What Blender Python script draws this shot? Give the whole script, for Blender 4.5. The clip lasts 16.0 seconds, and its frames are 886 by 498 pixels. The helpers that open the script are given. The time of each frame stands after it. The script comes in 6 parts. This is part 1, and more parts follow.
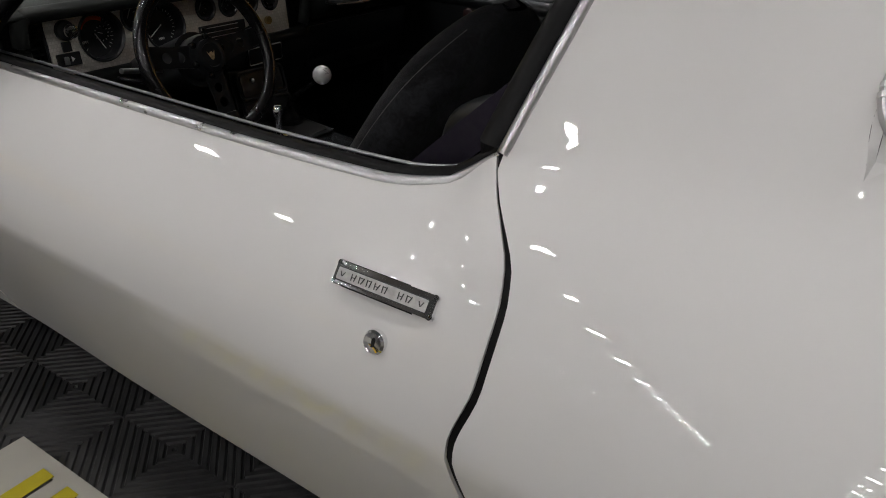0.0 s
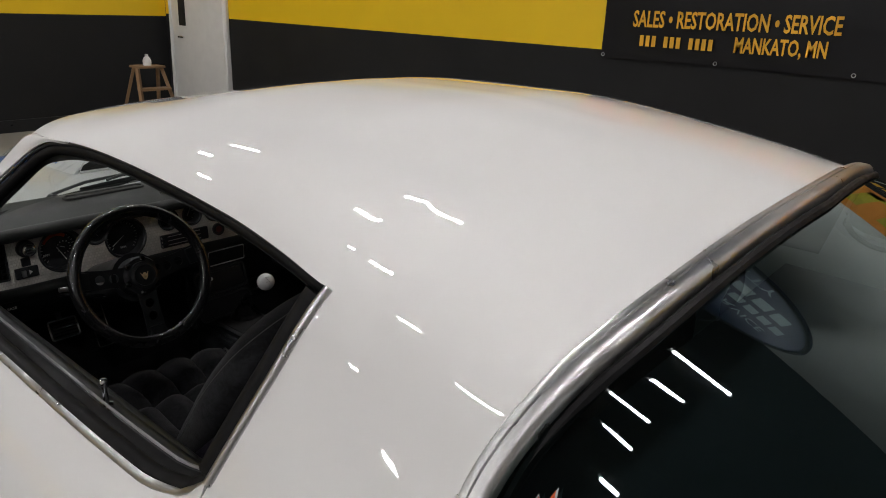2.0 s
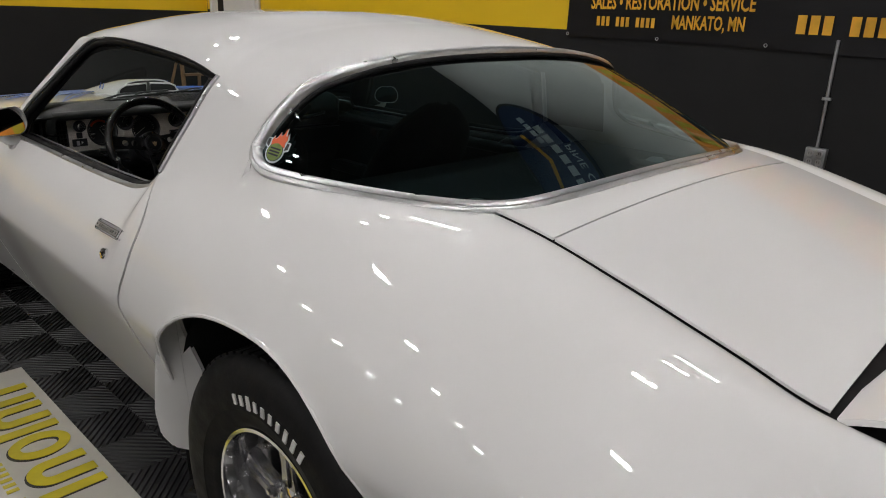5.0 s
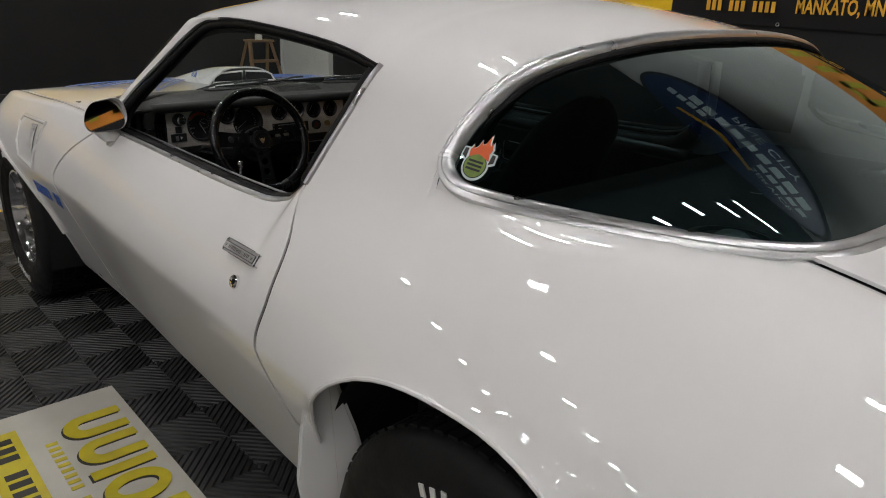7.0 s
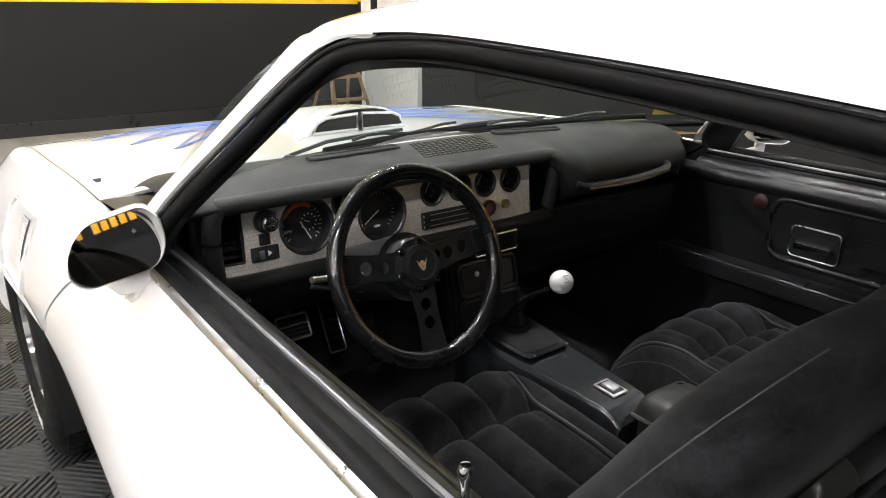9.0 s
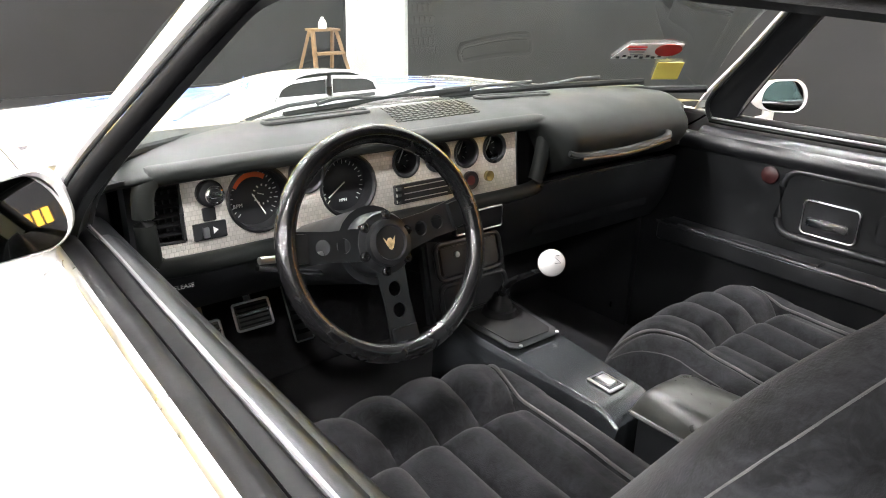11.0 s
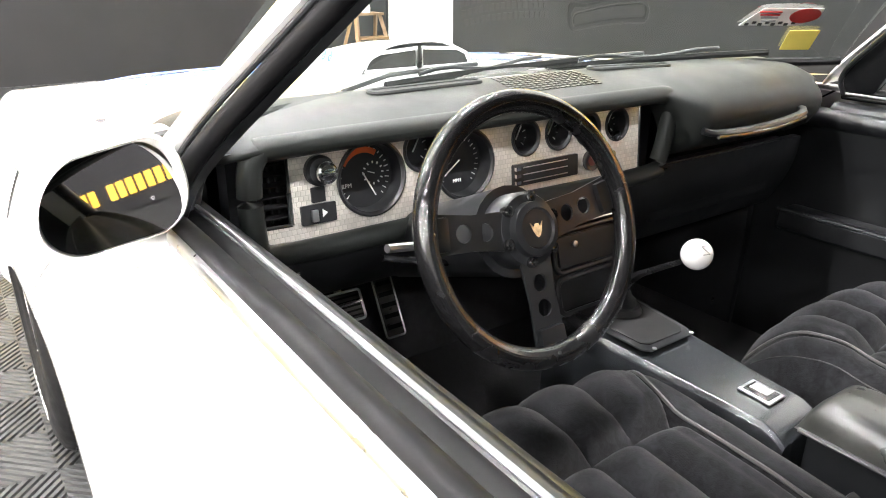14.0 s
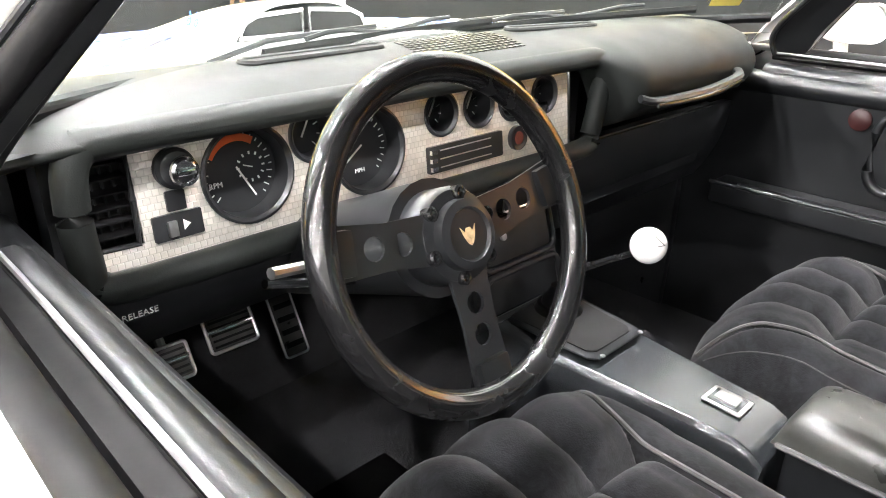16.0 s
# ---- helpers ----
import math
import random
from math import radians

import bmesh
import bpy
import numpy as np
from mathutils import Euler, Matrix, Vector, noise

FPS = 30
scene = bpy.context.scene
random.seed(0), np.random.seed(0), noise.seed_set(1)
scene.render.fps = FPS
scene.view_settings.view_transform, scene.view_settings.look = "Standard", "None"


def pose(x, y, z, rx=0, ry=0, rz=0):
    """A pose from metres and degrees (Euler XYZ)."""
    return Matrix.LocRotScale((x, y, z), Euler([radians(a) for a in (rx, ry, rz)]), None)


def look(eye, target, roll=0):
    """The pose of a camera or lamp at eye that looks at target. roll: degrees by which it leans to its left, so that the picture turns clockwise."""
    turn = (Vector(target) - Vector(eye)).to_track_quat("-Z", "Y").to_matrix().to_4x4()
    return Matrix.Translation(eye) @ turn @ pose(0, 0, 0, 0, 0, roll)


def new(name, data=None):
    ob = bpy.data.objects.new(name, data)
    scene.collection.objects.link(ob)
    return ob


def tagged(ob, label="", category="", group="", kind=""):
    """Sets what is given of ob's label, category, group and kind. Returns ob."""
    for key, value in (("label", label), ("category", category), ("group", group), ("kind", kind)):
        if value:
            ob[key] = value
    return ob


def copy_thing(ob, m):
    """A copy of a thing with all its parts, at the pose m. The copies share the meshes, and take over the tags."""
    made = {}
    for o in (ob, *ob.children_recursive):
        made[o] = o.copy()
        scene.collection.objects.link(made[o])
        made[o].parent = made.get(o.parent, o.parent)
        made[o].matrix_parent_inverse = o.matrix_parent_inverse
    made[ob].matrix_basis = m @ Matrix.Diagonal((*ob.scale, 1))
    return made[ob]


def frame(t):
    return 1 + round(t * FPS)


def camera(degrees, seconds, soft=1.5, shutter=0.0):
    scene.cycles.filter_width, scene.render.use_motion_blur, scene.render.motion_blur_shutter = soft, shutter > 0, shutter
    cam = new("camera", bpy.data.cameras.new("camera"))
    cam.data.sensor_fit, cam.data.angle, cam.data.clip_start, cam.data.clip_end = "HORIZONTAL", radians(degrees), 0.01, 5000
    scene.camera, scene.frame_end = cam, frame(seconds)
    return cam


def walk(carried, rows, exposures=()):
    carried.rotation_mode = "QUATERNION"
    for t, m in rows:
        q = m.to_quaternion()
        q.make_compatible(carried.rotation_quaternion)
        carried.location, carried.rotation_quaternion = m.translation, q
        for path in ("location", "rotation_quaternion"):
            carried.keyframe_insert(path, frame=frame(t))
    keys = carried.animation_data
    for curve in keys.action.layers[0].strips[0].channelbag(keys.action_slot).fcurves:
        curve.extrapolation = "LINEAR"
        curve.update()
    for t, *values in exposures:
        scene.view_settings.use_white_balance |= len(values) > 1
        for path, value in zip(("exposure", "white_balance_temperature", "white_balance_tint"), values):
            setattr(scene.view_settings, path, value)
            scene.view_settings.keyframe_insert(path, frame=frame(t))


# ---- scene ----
cam = camera(64.0, 16.0, soft=1.0)
PATH = [
    (0, (1.189, -1.422, 1.255), (0.254, 0.067, 0.302), 2.1),
    (0.5, (1.3, -1.38, 1.342), (0.273, 0.112, 0.496), 2.7),
    (1, (1.419, -1.235, 1.429), (0.282, 0.223, 0.667), 2.8),
    (1.5, (1.477, -1.158, 1.49), (0.288, 0.291, 0.792), 2.5),
    (2, (1.512, -1.156, 1.537), (0.307, 0.3, 0.883), 2.6),
    (2.5, (1.671, -1.246, 1.528), (0.463, 0.216, 0.892), 2.6),
    (3, (1.879, -1.296, 1.476), (0.656, 0.152, 0.836), 2.8),
    (3.5, (2.16, -1.297, 1.421), (0.898, 0.113, 0.775), 2.7),
    (4, (2.399, -1.387, 1.4), (1.103, -0.006, 0.757), 2.5),
    (4.2, (2.488, -1.439, 1.4), (1.189, -0.059, 0.76), 2.4),
    (6.3, (2.543, -1.576, 1.363), (1.22, -0.23, 0.702), 2.7),
    (6.5, (2.405, -1.583, 1.376), (1.062, -0.261, 0.706), 2.5),
    (7, (2.045, -1.505, 1.348), (0.662, -0.228, 0.673), 2.3),
    (7.5, (1.679, -1.438, 1.357), (0.236, -0.225, 0.69), 2.5),
    (8, (1.348, -1.351, 1.335), (-0.132, -0.182, 0.67), 2.2),
    (8.5, (1.075, -1.176, 1.303), (-0.419, -0.023, 0.641), 1.3),
    (9, (0.842, -1.039, 1.302), (-0.658, 0.105, 0.639), 0.7),
    (9.2, (0.77, -0.992, 1.298), (-0.732, 0.152, 0.638), 0.5),
    (11.3, (0.731, -0.92, 1.232), (-0.735, 0.236, 0.516), 0.9),
    (11.5, (0.738, -0.937, 1.234), (-0.729, 0.214, 0.512), 0.9),
    (12, (0.762, -0.954, 1.242), (-0.694, 0.196, 0.494), 1.0),
    (12.5, (0.747, -0.958, 1.249), (-0.714, 0.183, 0.498), 1.1),
    (13, (0.708, -0.969, 1.234), (-0.786, 0.131, 0.486), 1.1),
    (13.5, (0.629, -0.966, 1.214), (-0.88, 0.115, 0.47), 0.8),
    (14, (0.52, -0.959, 1.174), (-0.988, 0.129, 0.437), 0.6),
    (14.5, (0.477, -0.98, 1.166), (-0.999, 0.141, 0.413), 0.4),
    (15, (0.461, -0.98, 1.153), (-0.961, 0.196, 0.382), 0.2),
    (15.5, (0.452, -0.951, 1.152), (-0.909, 0.28, 0.356), 0.2),
    (16, (0.346, -0.83, 1.132), (-0.971, 0.443, 0.329), 0.6),
]
EXPOSURE = [(0, -0.35), (3.0, -0.12), (6.5, -0.32), (8.1, -0.2), (8.4, 0.0), (8.6, 0.6), (9.0, 1.5), (9.4, 2.05), (11.3, 3.1), (14.0, 3.3), (16.0, 3.7)]
walk(cam, [(t, look(eye, target, roll)) for t, eye, target, roll in PATH], EXPOSURE)

# ---- light ----
CEIL = 5.2
world = bpy.data.worlds.new("world")
scene.world = world
world.use_nodes = True
world.node_tree.nodes["Background"].inputs[0].default_value = (0.8, 0.9, 1.0, 1)
world.node_tree.nodes["Background"].inputs[1].default_value = 0.05


# ---- materials ----
def material(name, color, rough=0.5, metal=0.0, var=0.0, scale=20.0, bump=0.0, bscale=200.0, coat=0.0, sheen=0.0, emit=0.0, spec=0.5, wear=0.0):
    """A node material: base colour with cloudy variation at two sizes, roughness variation and fine relief."""
    m = bpy.data.materials.new(name)
    m.use_nodes = True
    nt = m.node_tree
    p = nt.nodes["Principled BSDF"]
    p.inputs["Base Color"].default_value = (*color, 1)
    p.inputs["Roughness"].default_value = rough
    p.inputs["Metallic"].default_value = metal
    p.inputs["Coat Weight"].default_value = coat
    p.inputs["Coat Roughness"].default_value = 0.008
    p.inputs["Sheen Weight"].default_value = sheen
    p.inputs["Specular IOR Level"].default_value = spec
    if emit:
        p.inputs["Emission Color"].default_value = (*color, 1)
        p.inputs["Emission Strength"].default_value = emit
    if var or bump or wear:
        tc = nt.nodes.new("ShaderNodeTexCoord")
    if var:
        n1 = nt.nodes.new("ShaderNodeTexNoise")
        n1.inputs["Scale"].default_value = scale
        n1.inputs["Detail"].default_value = 6
        n2 = nt.nodes.new("ShaderNodeTexNoise")
        n2.inputs["Scale"].default_value = scale * 0.15
        n2.inputs["Detail"].default_value = 3
        add = nt.nodes.new("ShaderNodeMath")
        add.operation = "ADD"
        nt.links.new(tc.outputs["Object"], n1.inputs["Vector"])
        nt.links.new(tc.outputs["Object"], n2.inputs["Vector"])
        nt.links.new(n1.outputs["Fac"], add.inputs[0])
        nt.links.new(n2.outputs["Fac"], add.inputs[1])
        rr = nt.nodes.new("ShaderNodeMapRange")
        rr.inputs["From Min"].default_value, rr.inputs["From Max"].default_value = 0.7, 1.3
        rr.inputs["To Min"].default_value, rr.inputs["To Max"].default_value = 1 - var, 1 + var
        nt.links.new(add.outputs[0], rr.inputs["Value"])
        mul = nt.nodes.new("ShaderNodeMix")
        mul.data_type, mul.blend_type = "RGBA", "MULTIPLY"
        mul.inputs["Factor"].default_value = 1
        mul.inputs["A"].default_value = (*color, 1)
        nt.links.new(rr.outputs["Result"], mul.inputs["B"])
        nt.links.new(mul.outputs["Result"], p.inputs["Base Color"])
        r2 = nt.nodes.new("ShaderNodeMapRange")
        r2.inputs["From Min"].default_value, r2.inputs["From Max"].default_value = 0.7, 1.3
        r2.inputs["To Min"].default_value, r2.inputs["To Max"].default_value = max(0.02, rough * (1 - var)), min(1, rough * (1 + var))
        nt.links.new(add.outputs[0], r2.inputs["Value"])
        nt.links.new(r2.outputs["Result"], p.inputs["Roughness"])
    if bump:
        n3 = nt.nodes.new("ShaderNodeTexNoise")
        n3.inputs["Scale"].default_value = bscale
        n3.inputs["Detail"].default_value = 4
        b = nt.nodes.new("ShaderNodeBump")
        b.inputs["Strength"].default_value = bump
        b.inputs["Distance"].default_value = 0.002
        nt.links.new(tc.outputs["Object"], n3.inputs["Vector"])
        nt.links.new(n3.outputs["Fac"], b.inputs["Height"])
        nt.links.new(b.outputs["Normal"], p.inputs["Normal"])
    return m


def glass_material(name, tint, rough=0.0, gloss=0.05, sheen=(1, 1, 1)):
    """Thin pane: clear, tinted transmission with a real mirror sheen by Fresnel."""
    m = bpy.data.materials.new(name)
    m.use_nodes = True
    nt = m.node_tree
    nt.nodes.remove(nt.nodes["Principled BSDF"])
    out = nt.nodes["Material Output"]
    tr = nt.nodes.new("ShaderNodeBsdfTransparent")
    tr.inputs[0].default_value = (*tint, 1)
    gl = nt.nodes.new("ShaderNodeBsdfGlossy")
    gl.inputs["Roughness"].default_value = rough
    gl.inputs["Color"].default_value = (*sheen, 1)
    lw = nt.nodes.new("ShaderNodeLayerWeight")
    lw.inputs["Blend"].default_value = 0.5
    pw = nt.nodes.new("ShaderNodeMath")
    pw.operation = "POWER"
    pw.inputs[1].default_value = 3.6
    nt.links.new(lw.outputs["Facing"], pw.inputs[0])
    fr = nt.nodes.new("ShaderNodeMath")
    fr.operation = "MULTIPLY_ADD"
    fr.inputs[1].default_value = 0.8
    fr.inputs[2].default_value = gloss
    nt.links.new(pw.outputs[0], fr.inputs[0])
    mix = nt.nodes.new("ShaderNodeMixShader")
    nt.links.new(fr.outputs[0], mix.inputs[0])
    nt.links.new(tr.outputs[0], mix.inputs[1])
    nt.links.new(gl.outputs[0], mix.inputs[2])
    nt.links.new(mix.outputs[0], out.inputs["Surface"])
    return m


def suede(name, color):
    """Brushed pile: patches that lie light and dark, with soft relief."""
    m = material(name, color, 0.88, bump=0.3, bscale=500, sheen=0.10, spec=0.12)
    nt = m.node_tree
    p = nt.nodes["Principled BSDF"]
    tc = nt.nodes.new("ShaderNodeTexCoord")
    n1 = nt.nodes.new("ShaderNodeTexNoise")
    n1.inputs["Scale"].default_value = 13
    n1.inputs["Detail"].default_value = 5
    n1.inputs["Roughness"].default_value = 0.62
    n1.inputs["Distortion"].default_value = 1.2
    nt.links.new(tc.outputs["Object"], n1.inputs["Vector"])
    rp = nt.nodes.new("ShaderNodeValToRGB")
    rp.color_ramp.elements[0].position, rp.color_ramp.elements[1].position = 0.40, 0.62
    rp.color_ramp.elements[0].color = (*[c * 0.45 for c in color], 1)
    rp.color_ramp.elements[1].color = (*[c * 1.9 for c in color], 1)
    n2 = nt.nodes.new("ShaderNodeTexNoise")
    n2.inputs["Scale"].default_value = 55
    n2.inputs["Detail"].default_value = 4
    n2.inputs["Distortion"].default_value = 2.0
    nt.links.new(tc.outputs["Object"], n2.inputs["Vector"])
    mx = nt.nodes.new("ShaderNodeMix")
    mx.inputs["Factor"].default_value = 0.4
    nt.links.new(n1.outputs["Fac"], mx.inputs["A"])
    nt.links.new(n2.outputs["Fac"], mx.inputs["B"])
    nt.links.new(mx.outputs["Result"], rp.inputs[0])
    nt.links.new(rp.outputs[0], p.inputs["Base Color"])
    return m


WHITE = material("white_paint", (0.80, 0.795, 0.785), 0.5, var=0.02, scale=3, coat=1.0, spec=0.15)
WHITE_FLAT = material("white_wall_paint", (0.72, 0.72, 0.70), 0.6, var=0.05, scale=8)
CHROME = material("chrome", (0.86, 0.86, 0.87), 0.09, 1.0, var=0.08, scale=30)
STEEL = material("worn_bright_trim", (0.72, 0.72, 0.72), 0.34, 1.0, var=0.2, scale=25)
RUBBER = material("black_rubber", (0.0035, 0.0035, 0.004), 0.55, var=0.2, scale=30, bump=0.05, bscale=150, spec=0.2)
TYRE = material("tyre_rubber", (0.007, 0.007, 0.0073), 0.6, var=0.25, scale=25, bump=0.3, bscale=120, spec=0.25)
VINYL = material("black_vinyl", (0.0098, 0.0108, 0.0120), 0.38, var=0.25, scale=18, bump=0.08, bscale=700, spec=0.6)
DASHTOP = material("black_padded_vinyl", (0.0175, 0.0200, 0.0188), 0.55, var=0.3, scale=7, bump=0.12, bscale=600, spec=0.35)
PLASTIC = material("black_plastic", (0.0155, 0.0165, 0.0180), 0.34, var=0.2, scale=20, bump=0.04, bscale=500, spec=0.45)
CARPET = material("black_carpet", (0.034, 0.034, 0.038), 0.95, var=0.4, scale=60, bump=1.0, bscale=900, sheen=0.1, spec=0.1)
VELOUR = suede("charcoal_velour", (0.0092, 0.0095, 0.0108))
# near-black for hollows and slots; on flat plates it stands for shade inside
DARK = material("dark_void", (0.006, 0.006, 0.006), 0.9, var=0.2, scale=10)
HEADLINER = material("black_headliner", (0.012, 0.012, 0.013), 0.9, var=0.2, scale=40, bump=0.3, bscale=500)
BLACKWALL = material("matte_black_wall", (0.0092, 0.0095, 0.0100), 0.7, var=0.15, scale=2, bump=0.1, bscale=40, spec=0.35)
YELLOW = material("yellow_wall_paint", (0.88, 0.57, 0.010), 0.5, var=0.04, scale=2)
CEILING = material("ceiling_grey", (0.09, 0.09, 0.09), 0.9, var=0.08, scale=1)
GREYWALL = material("pale_wall", (0.34, 0.34, 0.33), 0.85, var=0.06, scale=1)
CONCRETE = material("grey_concrete", (0.235, 0.22, 0.185), 0.5, var=0.38, scale=4, bump=0.2, bscale=60)
TILE_A = material("black_floor_tile", (0.018, 0.018, 0.019), 0.38, var=0.2, scale=8)
TILE_B = material("charcoal_floor_tile", (0.042, 0.0425, 0.043), 0.38, var=0.2, scale=8)
EDGE_Y = material("yellow_edge_tile", (0.65, 0.44, 0.03), 0.5, var=0.15, scale=12)
SIGNBOARD = material("cream_signboard", (0.52, 0.505, 0.45), 0.4, var=0.08, scale=9)
SIGN_Y = material("yellow_sign_ink", (0.54, 0.45, 0.014), 0.4, var=0.15, scale=18)
SIGN_K = material("black_sign_ink", (0.02, 0.02, 0.018), 0.45, var=0.15, scale=18)
BANNER = material("black_banner_vinyl", (0.0065, 0.0065, 0.0080), 0.38, var=0.15, scale=4, spec=0.3)
BANNER_O = material("orange_banner_vinyl", (0.80, 0.28, 0.02), 0.4, var=0.12, scale=3)
GOLD = material("gold_letter", (0.80, 0.42, 0.03), 0.45, var=0.15, scale=14)
GALV = material("galvanised_steel", (0.42, 0.43, 0.44), 0.42, 0.9, var=0.2, scale=30)
WOOD = material("pale_ladder_wood", (0.24, 0.145, 0.072), 0.6, var=0.25, scale=20, bump=0.2, bscale=80)
BLUE = material("blue_decal", (0.008, 0.12, 0.56), 0.3, var=0.08, scale=20, coat=0.6)
LBLUE = material("light_blue_decal", (0.12, 0.35, 0.75), 0.3, var=0.08, scale=20, coat=0.6)
NAVY = material("navy_sign", (0.012, 0.03, 0.09), 0.4, var=0.15, scale=4)
RED = material("red_plastic", (0.45, 0.03, 0.025), 0.35, var=0.1, scale=30)
ORANGE = material("orange_gauge_mark", (0.75, 0.13, 0.03), 0.5)
GREEN = material("green_sticker", (0.20, 0.30, 0.05), 0.45, var=0.3, scale=60)
PALE = material("pale_sticker", (0.62, 0.72, 0.72), 0.45, var=0.05, scale=30)
IVORY = material("white_shift_ball", (0.80, 0.80, 0.79), 0.18, var=0.02, scale=30, coat=0.8)
GAUGE_W = material("gauge_white_mark", (0.70, 0.70, 0.68), 0.5)
STICK_Y = material("yellow_paper_label", (0.72, 0.60, 0.12), 0.6, var=0.06, scale=30)
RIM_BLACK = material("glossy_black_rim", (0.009, 0.009, 0.0095), 0.24, var=0.25, scale=40, bump=0.10, bscale=90, coat=0.6, spec=0.6)
STRAP = material("dark_purple_webbing", (0.012, 0.008, 0.020), 0.7, var=0.3, scale=60, bump=0.4, bscale=900)
LED = material("led_panel", (1.0, 0.968, 0.965), 0.5, emit=190.0)
GLASS = glass_material("clear_glass", (0.80, 0.86, 0.84))
TINTED = glass_material("tinted_rear_glass", (0.13, 0.215, 0.22), 0.0, 0.06, (0.84, 0.98, 0.98))


def engine_turned():
    """Aluminium with rows of small swirled squares."""
    m = bpy.data.materials.new("engine_turned_aluminium")
    m.use_nodes = True
    nt = m.node_tree
    p = nt.nodes["Principled BSDF"]
    p.inputs["Metallic"].default_value = 0.6
    p.inputs["Roughness"].default_value = 0.40
    tc = nt.nodes.new("ShaderNodeTexCoord")
    mp = nt.nodes.new("ShaderNodeMapping")
    mp.inputs["Rotation"].default_value = (0, radians(90), 0)
    nt.links.new(tc.outputs["Object"], mp.inputs["Vector"])
    br = nt.nodes.new("ShaderNodeTexBrick")
    br.offset = 0.5
    br.inputs["Scale"].default_value = 1.0
    br.inputs["Brick Width"].default_value = 0.0075
    br.inputs["Row Height"].default_value = 0.0075
    br.inputs["Mortar Size"].default_value = 0.0009
    br.inputs["Mortar Smooth"].default_value = 1.0
    br.inputs["Color1"].default_value = (0.80, 0.77, 0.71, 1)
    br.inputs["Color2"].default_value = (0.66, 0.635, 0.58, 1)
    br.inputs["Mortar"].default_value = (0.58, 0.555, 0.50, 1)
    sw = nt.nodes.new("ShaderNodeMapping")
    nt.links.new(tc.outputs["Object"], sw.inputs["Vector"])
    cx = nt.nodes.new("ShaderNodeCombineXYZ")
    sp = nt.nodes.new("ShaderNodeSeparateXYZ")
    nt.links.new(tc.outputs["Object"], sp.inputs[0])
    nt.links.new(sp.outputs["Y"], cx.inputs["X"])
    nt.links.new(sp.outputs["Z"], cx.inputs["Y"])
    nt.links.new(cx.outputs[0], br.inputs["Vector"])
    nt.links.new(br.outputs["Color"], p.inputs["Base Color"])
    b = nt.nodes.new("ShaderNodeBump")
    b.inputs["Strength"].default_value = 0.45
    b.inputs["Distance"].default_value = 0.001
    nt.links.new(br.outputs["Fac"], b.inputs["Height"])
    b.invert = True
    nt.links.new(b.outputs["Normal"], p.inputs["Normal"])
    return m


BEZEL = engine_turned()
MOULDING = material("brushed_bright_moulding", (0.60, 0.60, 0.60), 0.30, 1.0, var=0.12, scale=22)
PIPING = material("grey_piping", (0.050, 0.049, 0.048), 0.5, var=0.2, scale=30)
SATIN = material("satin_black_console", (0.024, 0.027, 0.030), 0.25, var=0.12, scale=8, spec=1.0)
LEATHER = material("creased_black_leather", (0.036, 0.037, 0.033), 0.34, var=0.3, scale=45, bump=0.12, bscale=120, spec=0.9)
GREYCAST = material("polished_cast_spoke", (0.50, 0.50, 0.51), 0.24, 1.0, var=0.3, scale=30)
SATIN_GREY = material("satin_grey_trim", (0.09, 0.09, 0.09), 0.42, var=0.15, scale=30)


# ---- mesh helpers ----
def part(name, bm, mat, parent=None, label="", smooth=True):
    """Links a bmesh as one mesh object under a thing or a part."""
    me = bpy.data.meshes.new(name)
    bm.normal_update()
    bm.to_mesh(me)
    bm.free()
    for m in mat if isinstance(mat, (list, tuple)) else [mat]:
        me.materials.append(m)
    if smooth:
        me.polygons.foreach_set("use_smooth", [True] * len(me.polygons))
        me.set_sharp_from_angle(angle=radians(38))
    ob = new(name, me)
    if parent is not None:
        ob.parent = parent
    if label:
        ob["label"] = label
    return ob


def empty(name, label, category, group="", at=(0, 0, 0)):
    ob = new(name)
    ob.empty_display_size = 0.1
    ob.location = at
    return tagged(ob, label, category, group)


def smooth_curve(*knots):
    """A monotone cubic through (x, y) knots."""
    xs = np.array([k[0] for k in knots], float)
    ys = np.array([k[1] for k in knots], float)
    d = np.diff(ys) / np.diff(xs)
    m = np.concatenate([[d[0]], np.where(d[:-1] * d[1:] > 0, 2 * d[:-1] * d[1:] / (d[:-1] + d[1:] + 1e-12), 0), [d[-1]]])

    def f(x):
        x = min(max(x, xs[0]), xs[-1])
        i = min(int(np.searchsorted(xs, x, "right")) - 1, len(xs) - 2)
        h = xs[i + 1] - xs[i]
        t = (x - xs[i]) / h
        return float((2 * t**3 - 3 * t**2 + 1) * ys[i] + (t**3 - 2 * t**2 + t) * h * m[i] + (-2 * t**3 + 3 * t**2) * ys[i + 1] + (t**3 - t**2) * h * m[i + 1])

    return f


def spline(points, n):
    """n points along a Catmull-Rom curve through 3D points."""
    p = [Vector(q) for q in points]
    p = [2 * p[0] - p[1]] + p + [2 * p[-1] - p[-2]]
    out = []
    for k in range(n):
        s = k / (n - 1) * (len(p) - 3)
        i = min(int(s), len(p) - 4)
        t = s - i
        a, b, c, d = p[i : i + 4]
        out.append(0.5 * ((2 * b) + (c - a) * t + (2 * a - 5 * b + 4 * c - d) * t * t + (3 * b - a - 3 * c + d) * t**3))
    return out


